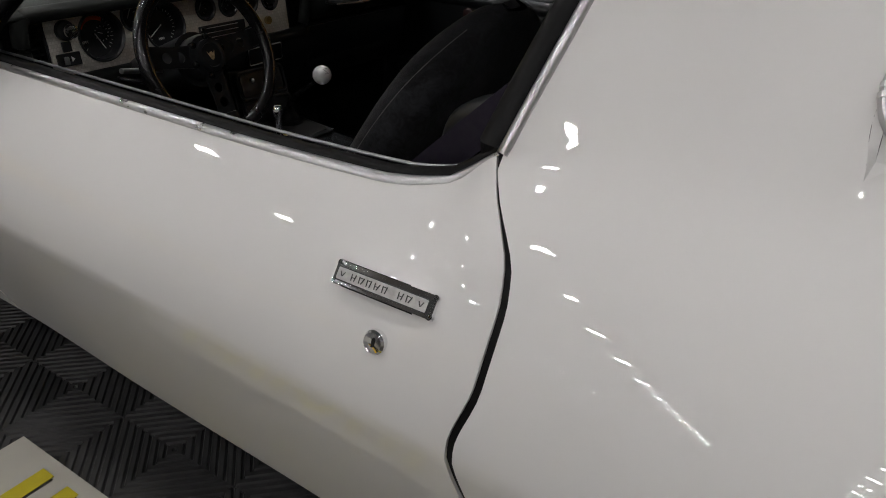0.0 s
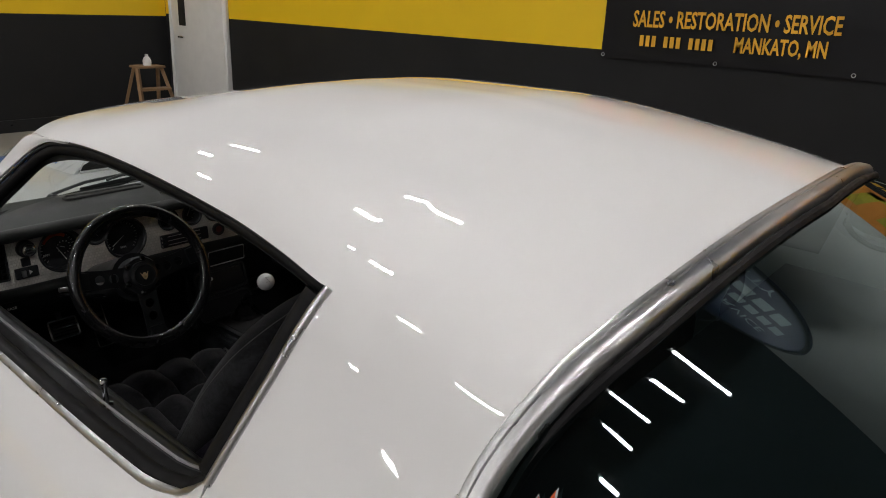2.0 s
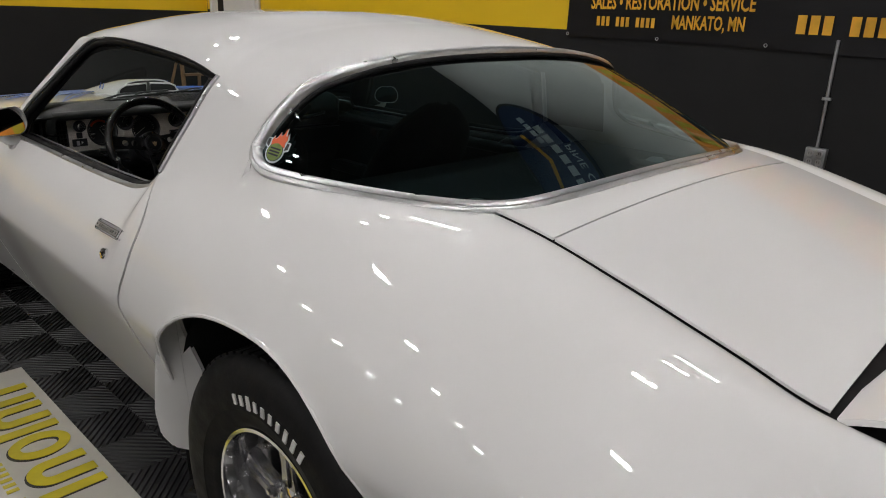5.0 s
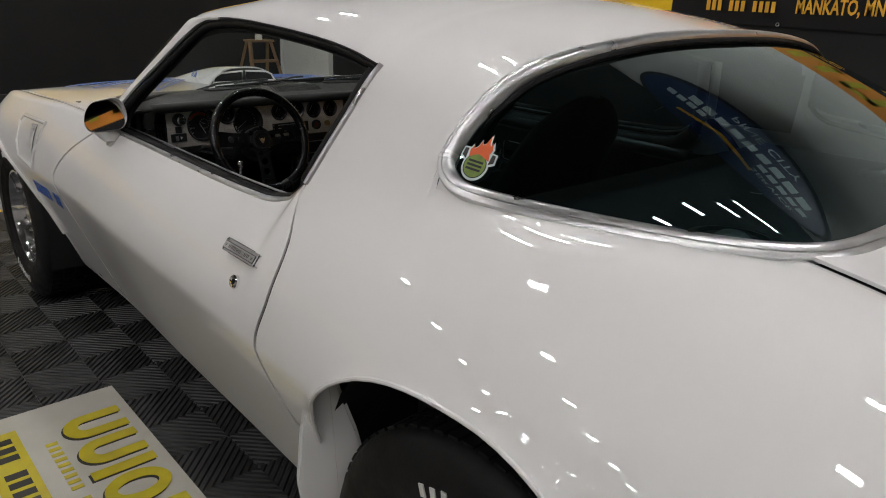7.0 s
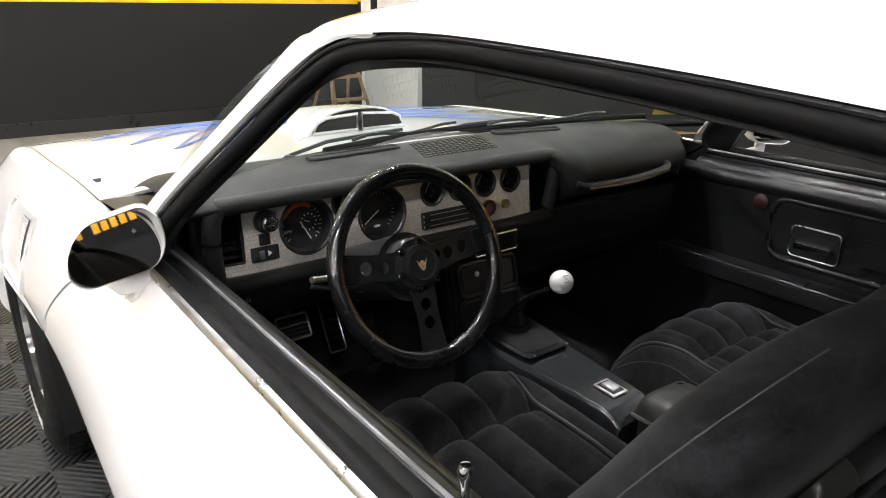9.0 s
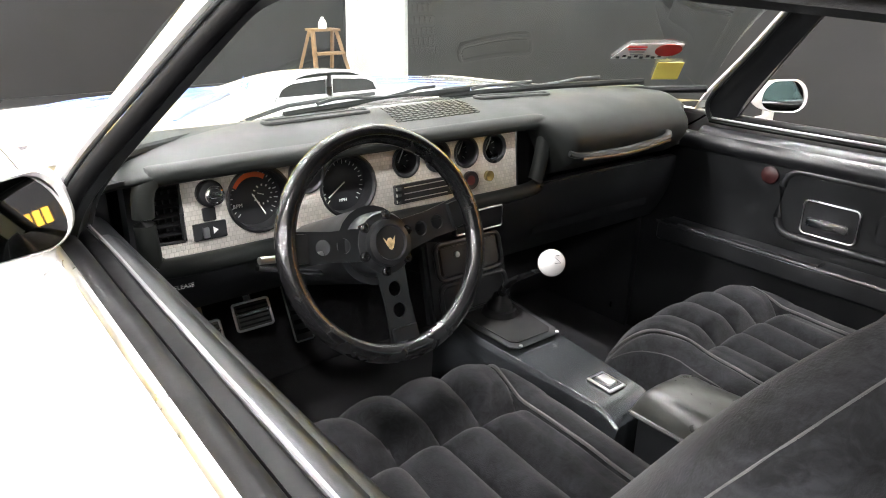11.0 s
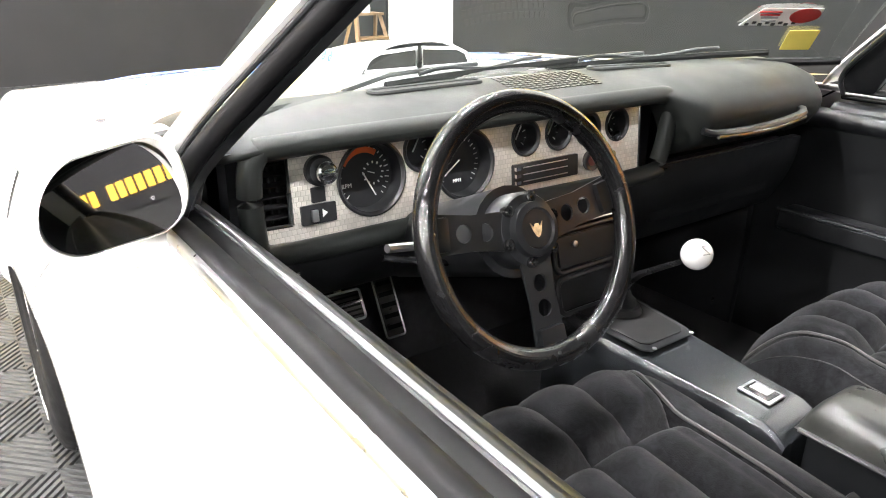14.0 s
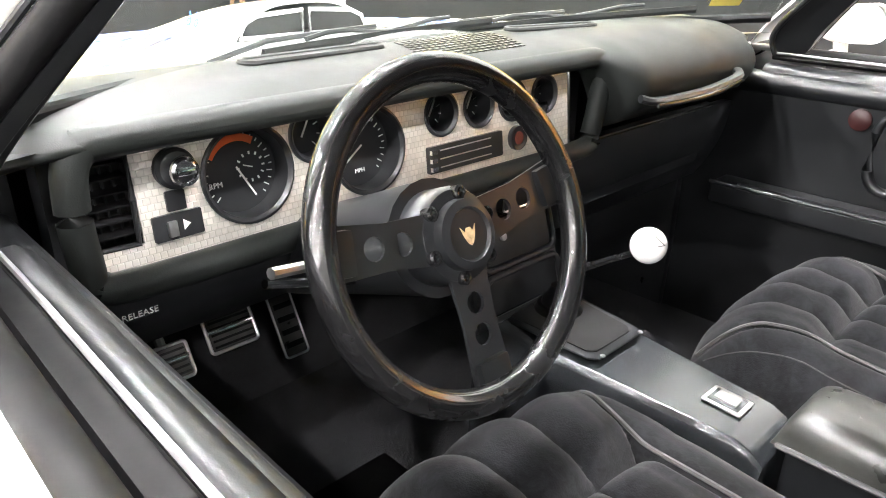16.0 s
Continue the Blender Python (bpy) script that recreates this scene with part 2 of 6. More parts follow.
def grid(fn, nu, nv, flip=False, keep=None, thick=0.0):
    """A sheet of quads from fn(u, v), u and v from 0 to 1; thick gives it depth inwards."""
    bm = bmesh.new()
    vs = [[bm.verts.new(fn(i / nu, j / nv)) for j in range(nv + 1)] for i in range(nu + 1)]
    for i in range(nu):
        for j in range(nv):
            q = [vs[i][j], vs[i + 1][j], vs[i + 1][j + 1], vs[i][j + 1]]
            if keep is None or keep(sum((v.co for v in q), Vector()) / 4):
                try:
                    bm.faces.new(q[::-1] if flip else q)
                except ValueError:
                    pass
    bmesh.ops.remove_doubles(bm, verts=bm.verts[:], dist=1e-5)
    loose = [v for v in bm.verts if not v.link_faces]
    bmesh.ops.delete(bm, geom=loose, context="VERTS")
    if thick:
        bm.normal_update()
        bmesh.ops.solidify(bm, geom=bm.faces[:], thickness=thick)
    return bm


def box(x0, x1, y0, y1, z0, z1, bevel=0.0, seg=2, bm=None, m=None):
    """A bevelled box between two corners, added to bm if given."""
    b = bmesh.new()
    bmesh.ops.create_cube(b, size=1, matrix=Matrix.Translation(((x0 + x1) / 2, (y0 + y1) / 2, (z0 + z1) / 2)) @ Matrix.Diagonal((x1 - x0, y1 - y0, z1 - z0, 1)))
    if bevel:
        bmesh.ops.bevel(b, geom=b.edges[:], offset=bevel, segments=seg, profile=0.7, affect="EDGES")
    if m is not None:
        bmesh.ops.transform(b, matrix=m, verts=b.verts[:])
    if bm is None:
        return b
    join(bm, b)
    return bm


def join(bm, other):
    """Adds other to bm and frees it."""
    index = {}
    for v in other.verts:
        index[v.index if v.index >= 0 else id(v)] = None
    other.verts.index_update()
    made = [bm.verts.new(v.co) for v in other.verts]
    for f in other.faces:
        g = bm.faces.new([made[v.index] for v in f.verts])
        g.material_index = f.material_index
    other.free()


def tube(points, r, sides=10, closed=False, bm=None, flat=1.0, up=(0, 0, 1)):
    """A round or flattened bar swept along points; r may be a function of 0..1."""
    bm = bm or bmesh.new()
    pts = [Vector(p) for p in points]
    n = len(pts)
    rings = []
    for i, p in enumerate(pts):
        a = pts[i - 1] if i or closed else p
        b = pts[(i + 1) % n] if i < n - 1 or closed else p
        t = (b - a).normalized()
        side = t.cross(Vector(up))
        side = side.normalized() if side.length > 1e-4 else t.orthogonal().normalized()
        nor = side.cross(t).normalized()
        rr = r(i / max(1, n - 1)) if callable(r) else r
        rings.append([bm.verts.new(p + rr * (math.cos(2 * math.pi * k / sides) * side + flat * math.sin(2 * math.pi * k / sides) * nor)) for k in range(sides)])
    for i in range(n if closed else n - 1):
        a, b = rings[i], rings[(i + 1) % n]
        for k in range(sides):
            bm.faces.new([a[k], a[(k + 1) % sides], b[(k + 1) % sides], b[k]])
    if not closed:
        bm.faces.new(rings[0][::-1])
        bm.faces.new(rings[-1])
    bmesh.ops.recalc_face_normals(bm, faces=bm.faces[:])
    return bm


def lathe(profile, steps=32, bm=None, m=None):
    """A solid of turning about z from (radius, height) pairs."""
    b = bmesh.new()
    rings = []
    for r, z in profile:
        if r < 1e-6:
            rings.append([b.verts.new((0, 0, z))])
        else:
            rings.append([b.verts.new((r * math.cos(2 * math.pi * k / steps), r * math.sin(2 * math.pi * k / steps), z)) for k in range(steps)])
    for a, c in zip(rings, rings[1:]):
        for k in range(steps):
            q = [a[k % len(a)], a[(k + 1) % len(a)], c[(k + 1) % len(c)], c[k % len(c)]]
            q = list(dict.fromkeys(q))
            if len(q) > 2:
                b.faces.new(q)
    bmesh.ops.recalc_face_normals(b, faces=b.faces[:])
    if m is not None:
        bmesh.ops.transform(b, matrix=m, verts=b.verts[:])
    if bm is None:
        return b
    join(bm, b)
    return bm


def prism(outline, depth, m, bm=None, bevel=0.0):
    """A flat shape (x, y pairs) raised by depth along z, then moved by m."""
    b = bmesh.new()
    f = b.faces.new([b.verts.new((x, y, 0)) for x, y in outline])
    got = bmesh.ops.extrude_face_region(b, geom=[f])
    bmesh.ops.translate(b, verts=[v for v in got["geom"] if isinstance(v, bmesh.types.BMVert)], vec=(0, 0, depth))
    bmesh.ops.recalc_face_normals(b, faces=b.faces[:])
    if bevel:
        bmesh.ops.bevel(b, geom=b.edges[:], offset=bevel, segments=2, affect="EDGES")
    bmesh.ops.transform(b, matrix=m, verts=b.verts[:])
    if bm is None:
        return b
    join(bm, b)
    return bm


def ellipse(rx, ry, n=32, cx=0.0, cy=0.0):
    return [(cx + rx * math.cos(2 * math.pi * k / n), cy + ry * math.sin(2 * math.pi * k / n)) for k in range(n)]


def rounded(w, h, r, n=5):
    """The outline of a rounded rectangle about 0, 0."""
    out = []
    for cx, cy, a in ((w / 2 - r, h / 2 - r, 0), (-w / 2 + r, h / 2 - r, 90), (-w / 2 + r, -h / 2 + r, 180), (w / 2 - r, -h / 2 + r, 270)):
        out += [(cx + r * math.cos(radians(a + 90 * k / n)), cy + r * math.sin(radians(a + 90 * k / n))) for k in range(n + 1)]
    return out


def words(text, size, m, mat, parent, name="lettering", depth=0.0006, label="", sx=1.0, shear=0.0, bold=0.0):
    """Lettering in the built-in font, as a mesh."""
    cu = bpy.data.curves.new(name, "FONT")
    cu.body, cu.size, cu.extrude, cu.align_x, cu.align_y, cu.shear = text, size, depth, "CENTER", "CENTER", shear
    cu.resolution_u, cu.offset = 2, bold
    tmp = bpy.data.objects.new("tmp", cu)
    me = bpy.data.meshes.new_from_object(tmp)
    bpy.data.objects.remove(tmp)
    me.transform(m @ Matrix.Diagonal((sx, 1, 1, 1)))
    me.materials.clear()
    me.materials.append(mat)
    ob = new(name, me)
    if parent is not None:
        ob.parent = parent
    if label:
        ob["label"] = label
    return ob


def axes(o, x, y):
    """A pose whose local x and y run along the given ways."""
    x = Vector(x).normalized()
    z = x.cross(Vector(y)).normalized()
    y = z.cross(x)
    return Matrix.Translation(o) @ Matrix((x, y, z)).transposed().to_4x4()


# ---- the room ----
XW, YN, XE, YS = -7.15, 3.69, 9.5, -27.0
STRIPE = 1.27


def structure(name, bm, mat, label, category, smooth=False):
    return tagged(part(name, bm, mat, None, label, smooth), label, category, kind="structure")


structure("floor", box(XW - 0.3, XE + 0.3, YS - 0.3, YN + 0.3, -0.2, -0.016), CONCRETE, "worn grey concrete slab floor of the garage", "floor")
structure("wall_north", box(XW, XE, YN, YN + 0.2, -0.1, STRIPE), BLACKWALL, "matt black lower part of painted garage wall", "wall")
structure("wall_north_stripe", box(XW, XE, YN + 0.003, YN + 0.2, STRIPE, 2.0), YELLOW, "bright yellow painted band on garage wall", "wall")
structure("wall_north_upper", box(XW, XE, YN + 0.003, YN + 0.2, 2.0, CEIL), WHITE_FLAT, "white upper garage wall", "wall")
structure("wall_west", box(XW - 0.2, XW, YS, YN, -0.1, STRIPE - 0.03), BLACKWALL, "matt black lower part of far garage wall", "wall")
structure("wall_west_stripe", box(XW - 0.2, XW - 0.003, YS, YN, STRIPE - 0.03, 2.0), YELLOW, "bright yellow painted band on far garage wall", "wall")
structure("wall_west_upper", box(XW - 0.2, XW - 0.003, YS, YN, 2.0, CEIL), GREYWALL, "pale grey upper part of far garage wall", "wall")
structure("wall_south", box(XW - 0.2, XE + 0.2, YS - 0.2, YS, -0.1, CEIL), GREYWALL, "pale grey garage wall", "wall")
structure("wall_east", box(XE, XE + 0.2, YS, YN + 0.2, -0.1, CEIL), GREYWALL, "pale grey garage end wall", "wall")
structure("ceiling", box(XW - 0.2, XE + 0.2, YS - 0.2, YN + 0.2, CEIL, CEIL + 0.2), CEILING, "dark grey garage ceiling", "ceiling")


structure("baseboard_west", box(XW, XW + 0.018, YS, YN, -0.016, 0.12, 0.003), PLASTIC, "glossy black baseboard along the far wall", "baseboard")
structure("baseboard_north", box(XW + 0.02, XE, YN - 0.018, YN, -0.016, 0.12, 0.003), PLASTIC, "glossy black baseboard along the wall", "baseboard")


def ceiling_light(name, w, d, label):
    t = empty(name, label, "ceiling light", "ceiling lights")
    part("housing", box(-w / 2 - 0.02, w / 2 + 0.02, -d / 2 - 0.02, d / 2 + 0.02, -0.03, 0.0, 0.006), WHITE_FLAT, t)
    part("diffuser", box(-w / 2, w / 2, -d / 2, d / 2, -0.042, -0.031, 0.003), LED, t, "glowing white diffuser")
    return t


# four columns of lights receding down the long hall, and one strip light at the head of each column
LIGHT_X = (-5.4, -1.55, 2.4, 6.3)
first_light = ceiling_light("ceiling_light", 0.26, 0.15, "rectangular LED ceiling light, switched on")
first_light.location = (LIGHT_X[0], 0.35, CEIL)
first_strip = ceiling_light("strip_light", 0.56, 0.09, "long LED strip light on the ceiling, switched on")
first_strip.location = (LIGHT_X[0], 1.72, CEIL)
for ix, lx in enumerate(LIGHT_X):
    if ix:
        copy_thing(first_strip, pose(lx, 1.72, CEIL))
    for iy in range(14):
        if ix or iy:
            copy_thing(first_light, pose(lx, 0.35 - 1.95 * iy, CEIL))

# ---- the car: forms ----
car = empty("car", "white 1970s American coupe with chrome trim, parked on black floor tiles", "car")
HALF = smooth_curve((-2.45, 0.56), (-2.3, 0.645), (-2.0, 0.775), (-1.8, 0.848), (-1.6, 0.905), (-1.37, 0.925), (-0.9, 0.905), (-0.5, 0.90), (0, 0.915), (0.5, 0.925), (0.92, 0.935), (1.37, 0.945), (1.8, 0.925), (2.2, 0.885), (2.5, 0.80))
TOPZ = smooth_curve((-2.45, 0.52), (-2.2, 0.60), (-1.9, 0.715), (-1.75, 0.79), (-1.6, 0.858), (-1.45, 0.883), (-1.2, 0.895), (-0.7, 0.915), (-0.2, 0.915), (0.4, 0.915), (0.7, 0.922), (0.80, 0.940), (0.86, 0.985), (1.0, 1.0), (1.2, 1.0), (1.5, 0.99), (1.8, 0.965), (2.2, 0.89), (2.5, 0.80))
INSET = smooth_curve((-2.45, 0.16), (-1.6, 0.11), (-1.0, 0.085), (-0.5, 0.10), (-0.1, 0.12), (0.7, 0.13), (0.86, 0.148), (1.2, 0.165), (1.8, 0.16), (2.5, 0.16))
def crease(x):
    """Height of the widest line of the side."""
    return min(0.685, TOPZ(x) - 0.10)


def side_y(x, z):
    """How far the body side stands out at a height."""
    c = crease(x)
    if z >= c:
        return HALF(x) - INSET(x) * min(1, (z - c) / (TOPZ(x) - c)) ** 1.9
    k = (c - z) / 0.46
    return HALF(x) - 0.175 * k**1.08


def side(x, v):
    """Body side from the sill (v = 0) to the belt (v = 1)."""
    z = section_z(v, x)
    return Vector((x, -side_y(x, z), z))


REAR_ARCH, FRONT_ARCH = (1.455, 0.37, 0.42, 0.435), (-1.373, 0.35, 0.40, 0.39)


def arch_norm(dx, dz):
    """Distance in units of the arch: squarer ahead of the wheel than behind it."""
    n = 2.6 if dx < 0 else 2.0
    return (abs(dx) ** n + abs(dz) ** n) ** (1 / n)


def outside_arch(c):
    for ax, az, ra, rb in (REAR_ARCH, FRONT_ARCH):
        if arch_norm((c.x - ax) / ra, (c.z - az) / rb) < 1:
            return False
    return True


def arch_point(degrees):
    """A point of the unit arch, 0 at the rear, 180 at the front."""
    c, q = math.cos(radians(degrees)), math.sin(radians(degrees))
    d = arch_norm(c, q)
    return c / d, q / d


def arch_snap(bm):
    """Pulls the ragged cut of the wheel arches onto a clean curve."""
    for v in bm.verts:
        if v.is_boundary and 0.24 < v.co.z < 0.88:
            for ax, az, ra, rb in (REAR_ARCH, FRONT_ARCH):
                dx, dz = (v.co.x - ax) / ra, (v.co.z - az) / rb
                d = arch_norm(dx, dz)
                if 0.85 < d < 1.22 and abs(v.co.x - ax) < ra * 1.2:
                    v.co.x, v.co.z = ax + ra * dx / d, az + rb * dz / d
                    v.co.y = math.copysign(side_y(v.co.x, v.co.z) + 0.004, v.co.y)


def gap_rear(z):
    """Where the rear edge of the door lies at a height."""
    return smooth_curve((0.2, 0.998), (0.40, 0.99), (0.50, 0.960), (0.61, 0.913), (0.70, 0.904), (0.786, 0.925), (0.857, 0.928), (0.897, 0.920), (0.927, 0.901), (0.953, 0.881), (0.985, 0.861))(z)


def gap_front(z):
    return smooth_curve((0.2, -0.50), (0.4, -0.535), (0.53, -0.555), (0.62, -0.575), (0.70, -0.585), (0.80, -0.50), (0.92, -0.31))(z)


def mirrored(fn, s):
    return lambda u, v: (lambda p: Vector((p[0], p[1] * s, p[2])))(fn(u, v))


def section_z(v, x):
    c = crease(x)
    return 0.225 + (c - 0.225) * v / 0.5 if v < 0.5 else c + (TOPZ(x) - c) * (v - 0.5) / 0.5


def between(xa, xb):
    """A side panel between two edges that depend on height."""

    def fn(u, v):
        x = 0.0
        for _ in range(3):
            z = section_z(v, x)
            x = xa(z) + (xb(z) - xa(z)) * u
        return side(x, v)

    return fn


SIDES = (1, -1)
GAP = 0.010
doors = {}
for s in SIDES:
    fl = s < 0
    bm = grid(mirrored(between(lambda z: -2.42, lambda z: gap_front(z) - GAP), s), 120, 44, fl, outside_arch)
    arch_snap(bm)
    bm.normal_update()
    bmesh.ops.solidify(bm, geom=bm.faces[:], thickness=0.006)
    part("front_fender", bm, WHITE, car, "glossy white front fender with blue lettering")
    doors[s] = part("door", grid(mirrored(between(lambda z: gap_front(z), lambda z: gap_rear(z) - GAP), s), 70, 44, fl, None, 0.006), WHITE, car, "closed glossy white door with its window lowered")
    # black strips just inside the door gaps, standing for the shade in them
    part("door_gap_shade", grid(mirrored(lambda u, v: side((gap_rear(section_z(v, 0.9)) - 0.03) + 0.06 * u, v) + Vector((0, 0.0045, 0)), s), 4, 30, fl), RUBBER, car)
    part("hinge_gap_shade", grid(mirrored(lambda u, v: side((gap_front(section_z(v, -0.5)) - 0.03) + 0.06 * u, v) + Vector((0, 0.0045, 0)), s), 4, 30, fl), RUBBER, car)

# greenhouse: one cross-section shape, from the belt (w = 0) to the crown of the roof (w = 1)
SHAPE = spline([(1, 0, 0), (0.917, 0.31, 0), (0.828, 0.625, 0), (0.72, 0.803, 0), (0.51, 0.924, 0), (0.255, 0.983, 0), (0, 1, 0)], 121)
EDGE_W = 2 / 6
SAIL_Y = lambda x: side_y(x, TOPZ(x))
SAIL_Z = TOPZ
CROWN = smooth_curve((-0.12, 1.298), (0.05, 1.327), (0.35, 1.369), (0.65, 1.373), (0.95, 1.346), (1.2, 1.302), (1.3, 1.27))
RAIL_Z = smooth_curve((-0.1, 1.240), (-0.02, 1.256), (0.075, 1.263), (0.25, 1.271), (0.45, 1.264), (0.68, 1.250), (0.83, 1.234), (0.925, 1.2145), (1.2, 1.182))
RAIL_Y = smooth_curve((-0.1, 0.612), (-0.02, 0.608), (0.05, 0.612), (0.35, 0.612), (0.68, 0.626), (0.925, 0.648), (1.2, 0.614))


def shape(w):
    i = min(int(w * 120), 119)
    t = w * 120 - i
    return SHAPE[i].lerp(SHAPE[i + 1], t)


def sail_point(x, w):
    q = shape(w)
    return Vector((x, -SAIL_Y(x) * q.x, SAIL_Z(x) + (CROWN(x) - SAIL_Z(x)) * q.y))


def roof_point(x, w):
    """w from EDGE_W at the rail to 1 at the crown."""
    q, e = shape(w), shape(EDGE_W)
    ye, ze = RAIL_Y(x), RAIL_Z(x)
    if x > 0.925:
        p = sail_point(x, EDGE_W)
        ye, ze = -p.y, p.z
    return Vector((x, -ye * q.x / e.x, ze + (CROWN(x) - ze) * (q.y - e.y) / (1 - e.y)))


REAR_LINE = smooth_curve((0, 1.19), (0.052, 1.19), (0.13, 1.182), (0.20, 1.184), (0.28, 1.197), (0.40, 1.219), (0.53, 1.237), (0.65, 1.247), (0.85, 1.255), (1, 1.26))


def rear_edge(w):
    """Rear edge of roof and sail panel along the rear glass."""
    return REAR_LINE(w)


def front_edge(w):
    k = (w - EDGE_W) / (1 - EDGE_W)
    return -0.02 - 0.09 * k


bm = bmesh.new()
for s in (1, -1):
    join(bm, grid(mirrored(lambda u, v: (lambda w: roof_point(front_edge(w) + 0.01 + (rear_edge(w) - 0.02 - front_edge(w)) * u, w) + Vector((0, 0.012, -0.03)))(EDGE_W + (1 - EDGE_W) * v), s), 30, 18, s > 0))
part("headliner", bm, HEADLINER, car, "black cloth headliner")


def window_rear(w):
    return 0.863 + 0.062 * min(1, w / EDGE_W)


for s in SIDES:
    part("sail_trim", grid(mirrored(lambda u, v: sail_point(window_rear(EDGE_W * v) + 0.05 + 0.25 * u, EDGE_W * v) + Vector((0, 0.05, -0.01)), s), 6, 8, s > 0), VINYL, car, "black inner pillar trim")
    # black seal and bright strip along the rear edge of the window
    pts = [Vector((q.x - 0.006, q.y * s, q.z)) for q in (sail_point(window_rear(EDGE_W * k / 10), EDGE_W * k / 10) for k in range(11))]
    part("window_edge_trim", tube([p + Vector((0.003, 0, 0)) for p in pts], 0.0070, 10), MOULDING, car, "bright metal window edge strip")
    part("window_rear_seal", tube([pts[0] + Vector((-0.020, 0.024 * s, -0.05))] + [p + Vector((-0.017, 0.022 * s, 0.002)) for p in pts[:-1]], 0.019, 16), RUBBER, car, "black rubber window seal")
    # windscreen pillar: a white skin between the door window and the windscreen
    rail_at = lambda x: Vector((x, -RAIL_Y(x), RAIL_Z(x)))
    frame_line = spline([(-0.245, -0.792, 0.94), (-0.186, -0.768, 1.018), (-0.084, -0.701, 1.127), (0.005, -0.646, 1.214), (0.066, -0.622, 1.252), (0.15, -0.6125, 1.2655)] + [rail_at(0.25 + 0.135 * k) for k in range(6)], 111)
    PA = frame_line[:51]
    PB = spline([(-0.345, -0.768, 0.93), (-0.30, -0.745, 0.985), (-0.185, -0.692, 1.090), (-0.085, -0.640, 1.188), (-0.020, -0.609, 1.254), rail_at(0.06), rail_at(0.15)], 51)
    part("windscreen_pillar", grid(mirrored(lambda u, v: PA[round(u * 50)].lerp(PB[round(u * 50)], v) + Vector((-0.004, -0.010, 0.008)) * 4 * v * (1 - v) * min(1, (1 - u) * 3), s), 50, 8, s < 0, None, 0.006), WHITE, car, "slim white windscreen pillar")
    frame_line = [Vector((p.x, p.y * s, p.z)) for p in frame_line]
    PILLAR_LINE = PB

    def offset_line(d, dz, dx=0.0):
        """The window frame line moved inwards and down."""
        return [p + Vector((dx * (1 - i / 110), d * s, dz)) for i, p in enumerate(frame_line)]

    part("window_frame_seal", tube(offset_line(0.013, -0.015, 0.012), 0.011, 10), RUBBER, car, "black rubber seal round the window opening")
    part("window_frame_bead", tube(offset_line(0.006, -0.004, 0.004), 0.0030, 8), PLASTIC, car, "thin glossy black bead")
    # black trim inside the seal: a folded panel along pillar and roof rail, flaring towards the dashboard at its foot
    TRIM_A = [p + Vector((0.018 * (1 - i / 110), 0.019 * s, -0.024)) for i, p in enumerate(frame_line)]
    TRIM_B = []
    for i, p in enumerate(frame_line):
        rail_b = p + Vector((0.01, 0.066 * s, -0.030))
        q = PILLAR_LINE[min(i, 50)]
        foot = Vector((q.x + 0.020 + 0.05 * max(0, 1 - i / 14) ** 2, (q.y + 0.030) * s, q.z - 0.016))
        k = min(1, max(0, (i - 30) / 16))
        TRIM_B.append(foot.lerp(rail_b, k * k * (3 - 2 * k)))
    fold = lambda v: 0.012 * max(0, 1 - abs(v - 0.30) / 0.30) - 0.006 * max(0, 1 - abs(v - 0.34) / 0.04)
    part("pillar_trim", grid(lambda u, v: TRIM_A[round(u * 110)].lerp(TRIM_B[round(u * 110)], v) + Vector((fold(v), -0.3 * fold(v) * s, -fold(v))), 110, 16, s > 0, None, 0.003), VINYL, car, "smooth black trim inside windscreen pillar and roof rail")
    part("pillar_trim_edge", tube(TRIM_B, 0.006, 8), VINYL, car, "rolled edge of the pillar trim")

# rear glass with its bright surround
LOW_OLD = spline([(1.194, -0.740, 1.043), (1.33, -0.722, 1.040), (1.476, -0.670, 1.034), (1.62, -0.612, 1.031), (1.725, -0.546, 1.033), (1.762, -0.40, 1.042), (1.775, -0.2, 1.050), (1.775, 0, 1.052)], 61)
TOP_OLD = spline([(1.194, -0.740, 1.043)] + [sail_point(rear_edge(w), w) + Vector((0.010, 0, 0)) for w in (0.12, 0.18, 0.25)] + [roof_point(rear_edge(w), w) + Vector((0.012, 0, 0)) for w in (0.36, 0.45, 0.55, 0.7, 0.85, 1.0)], 61)


CORNER = LOW_OLD[0]


def rounding(t):
    """The rounded lower front corner, from the lower edge (0) to the upper edge (1)."""
    a, b = LOW_OLD[4], TOP_OLD[9]
    return a * (1 - t) ** 2 + CORNER * 2 * t * (1 - t) * 0.55 + (a + b) * t * (1 - t) * 0.45 + b * t**2


LOW_Y = spline([rounding(0.5), rounding(0.25)] + [LOW_OLD[k] for k in (4, 10, 18, 26, 34, 38, 42, 46, 50, 55, 60)], 61)
TOP_Y = spline([rounding(0.5), rounding(0.75)] + [TOP_OLD[k] for k in (9, 12, 15, 20, 25, 30, 36, 42, 48, 54, 60)], 61)


def half_glass(u, v):
    a, b = TOP_Y[round(u * 60)], LOW_Y[round(u * 60)]
    k = min(1, u * 2.2)
    return a.lerp(b, v) + Vector((0.10, -0.03 * (1 - u), 0.085)) * (4 * v * (1 - v)) * 0.12 * k


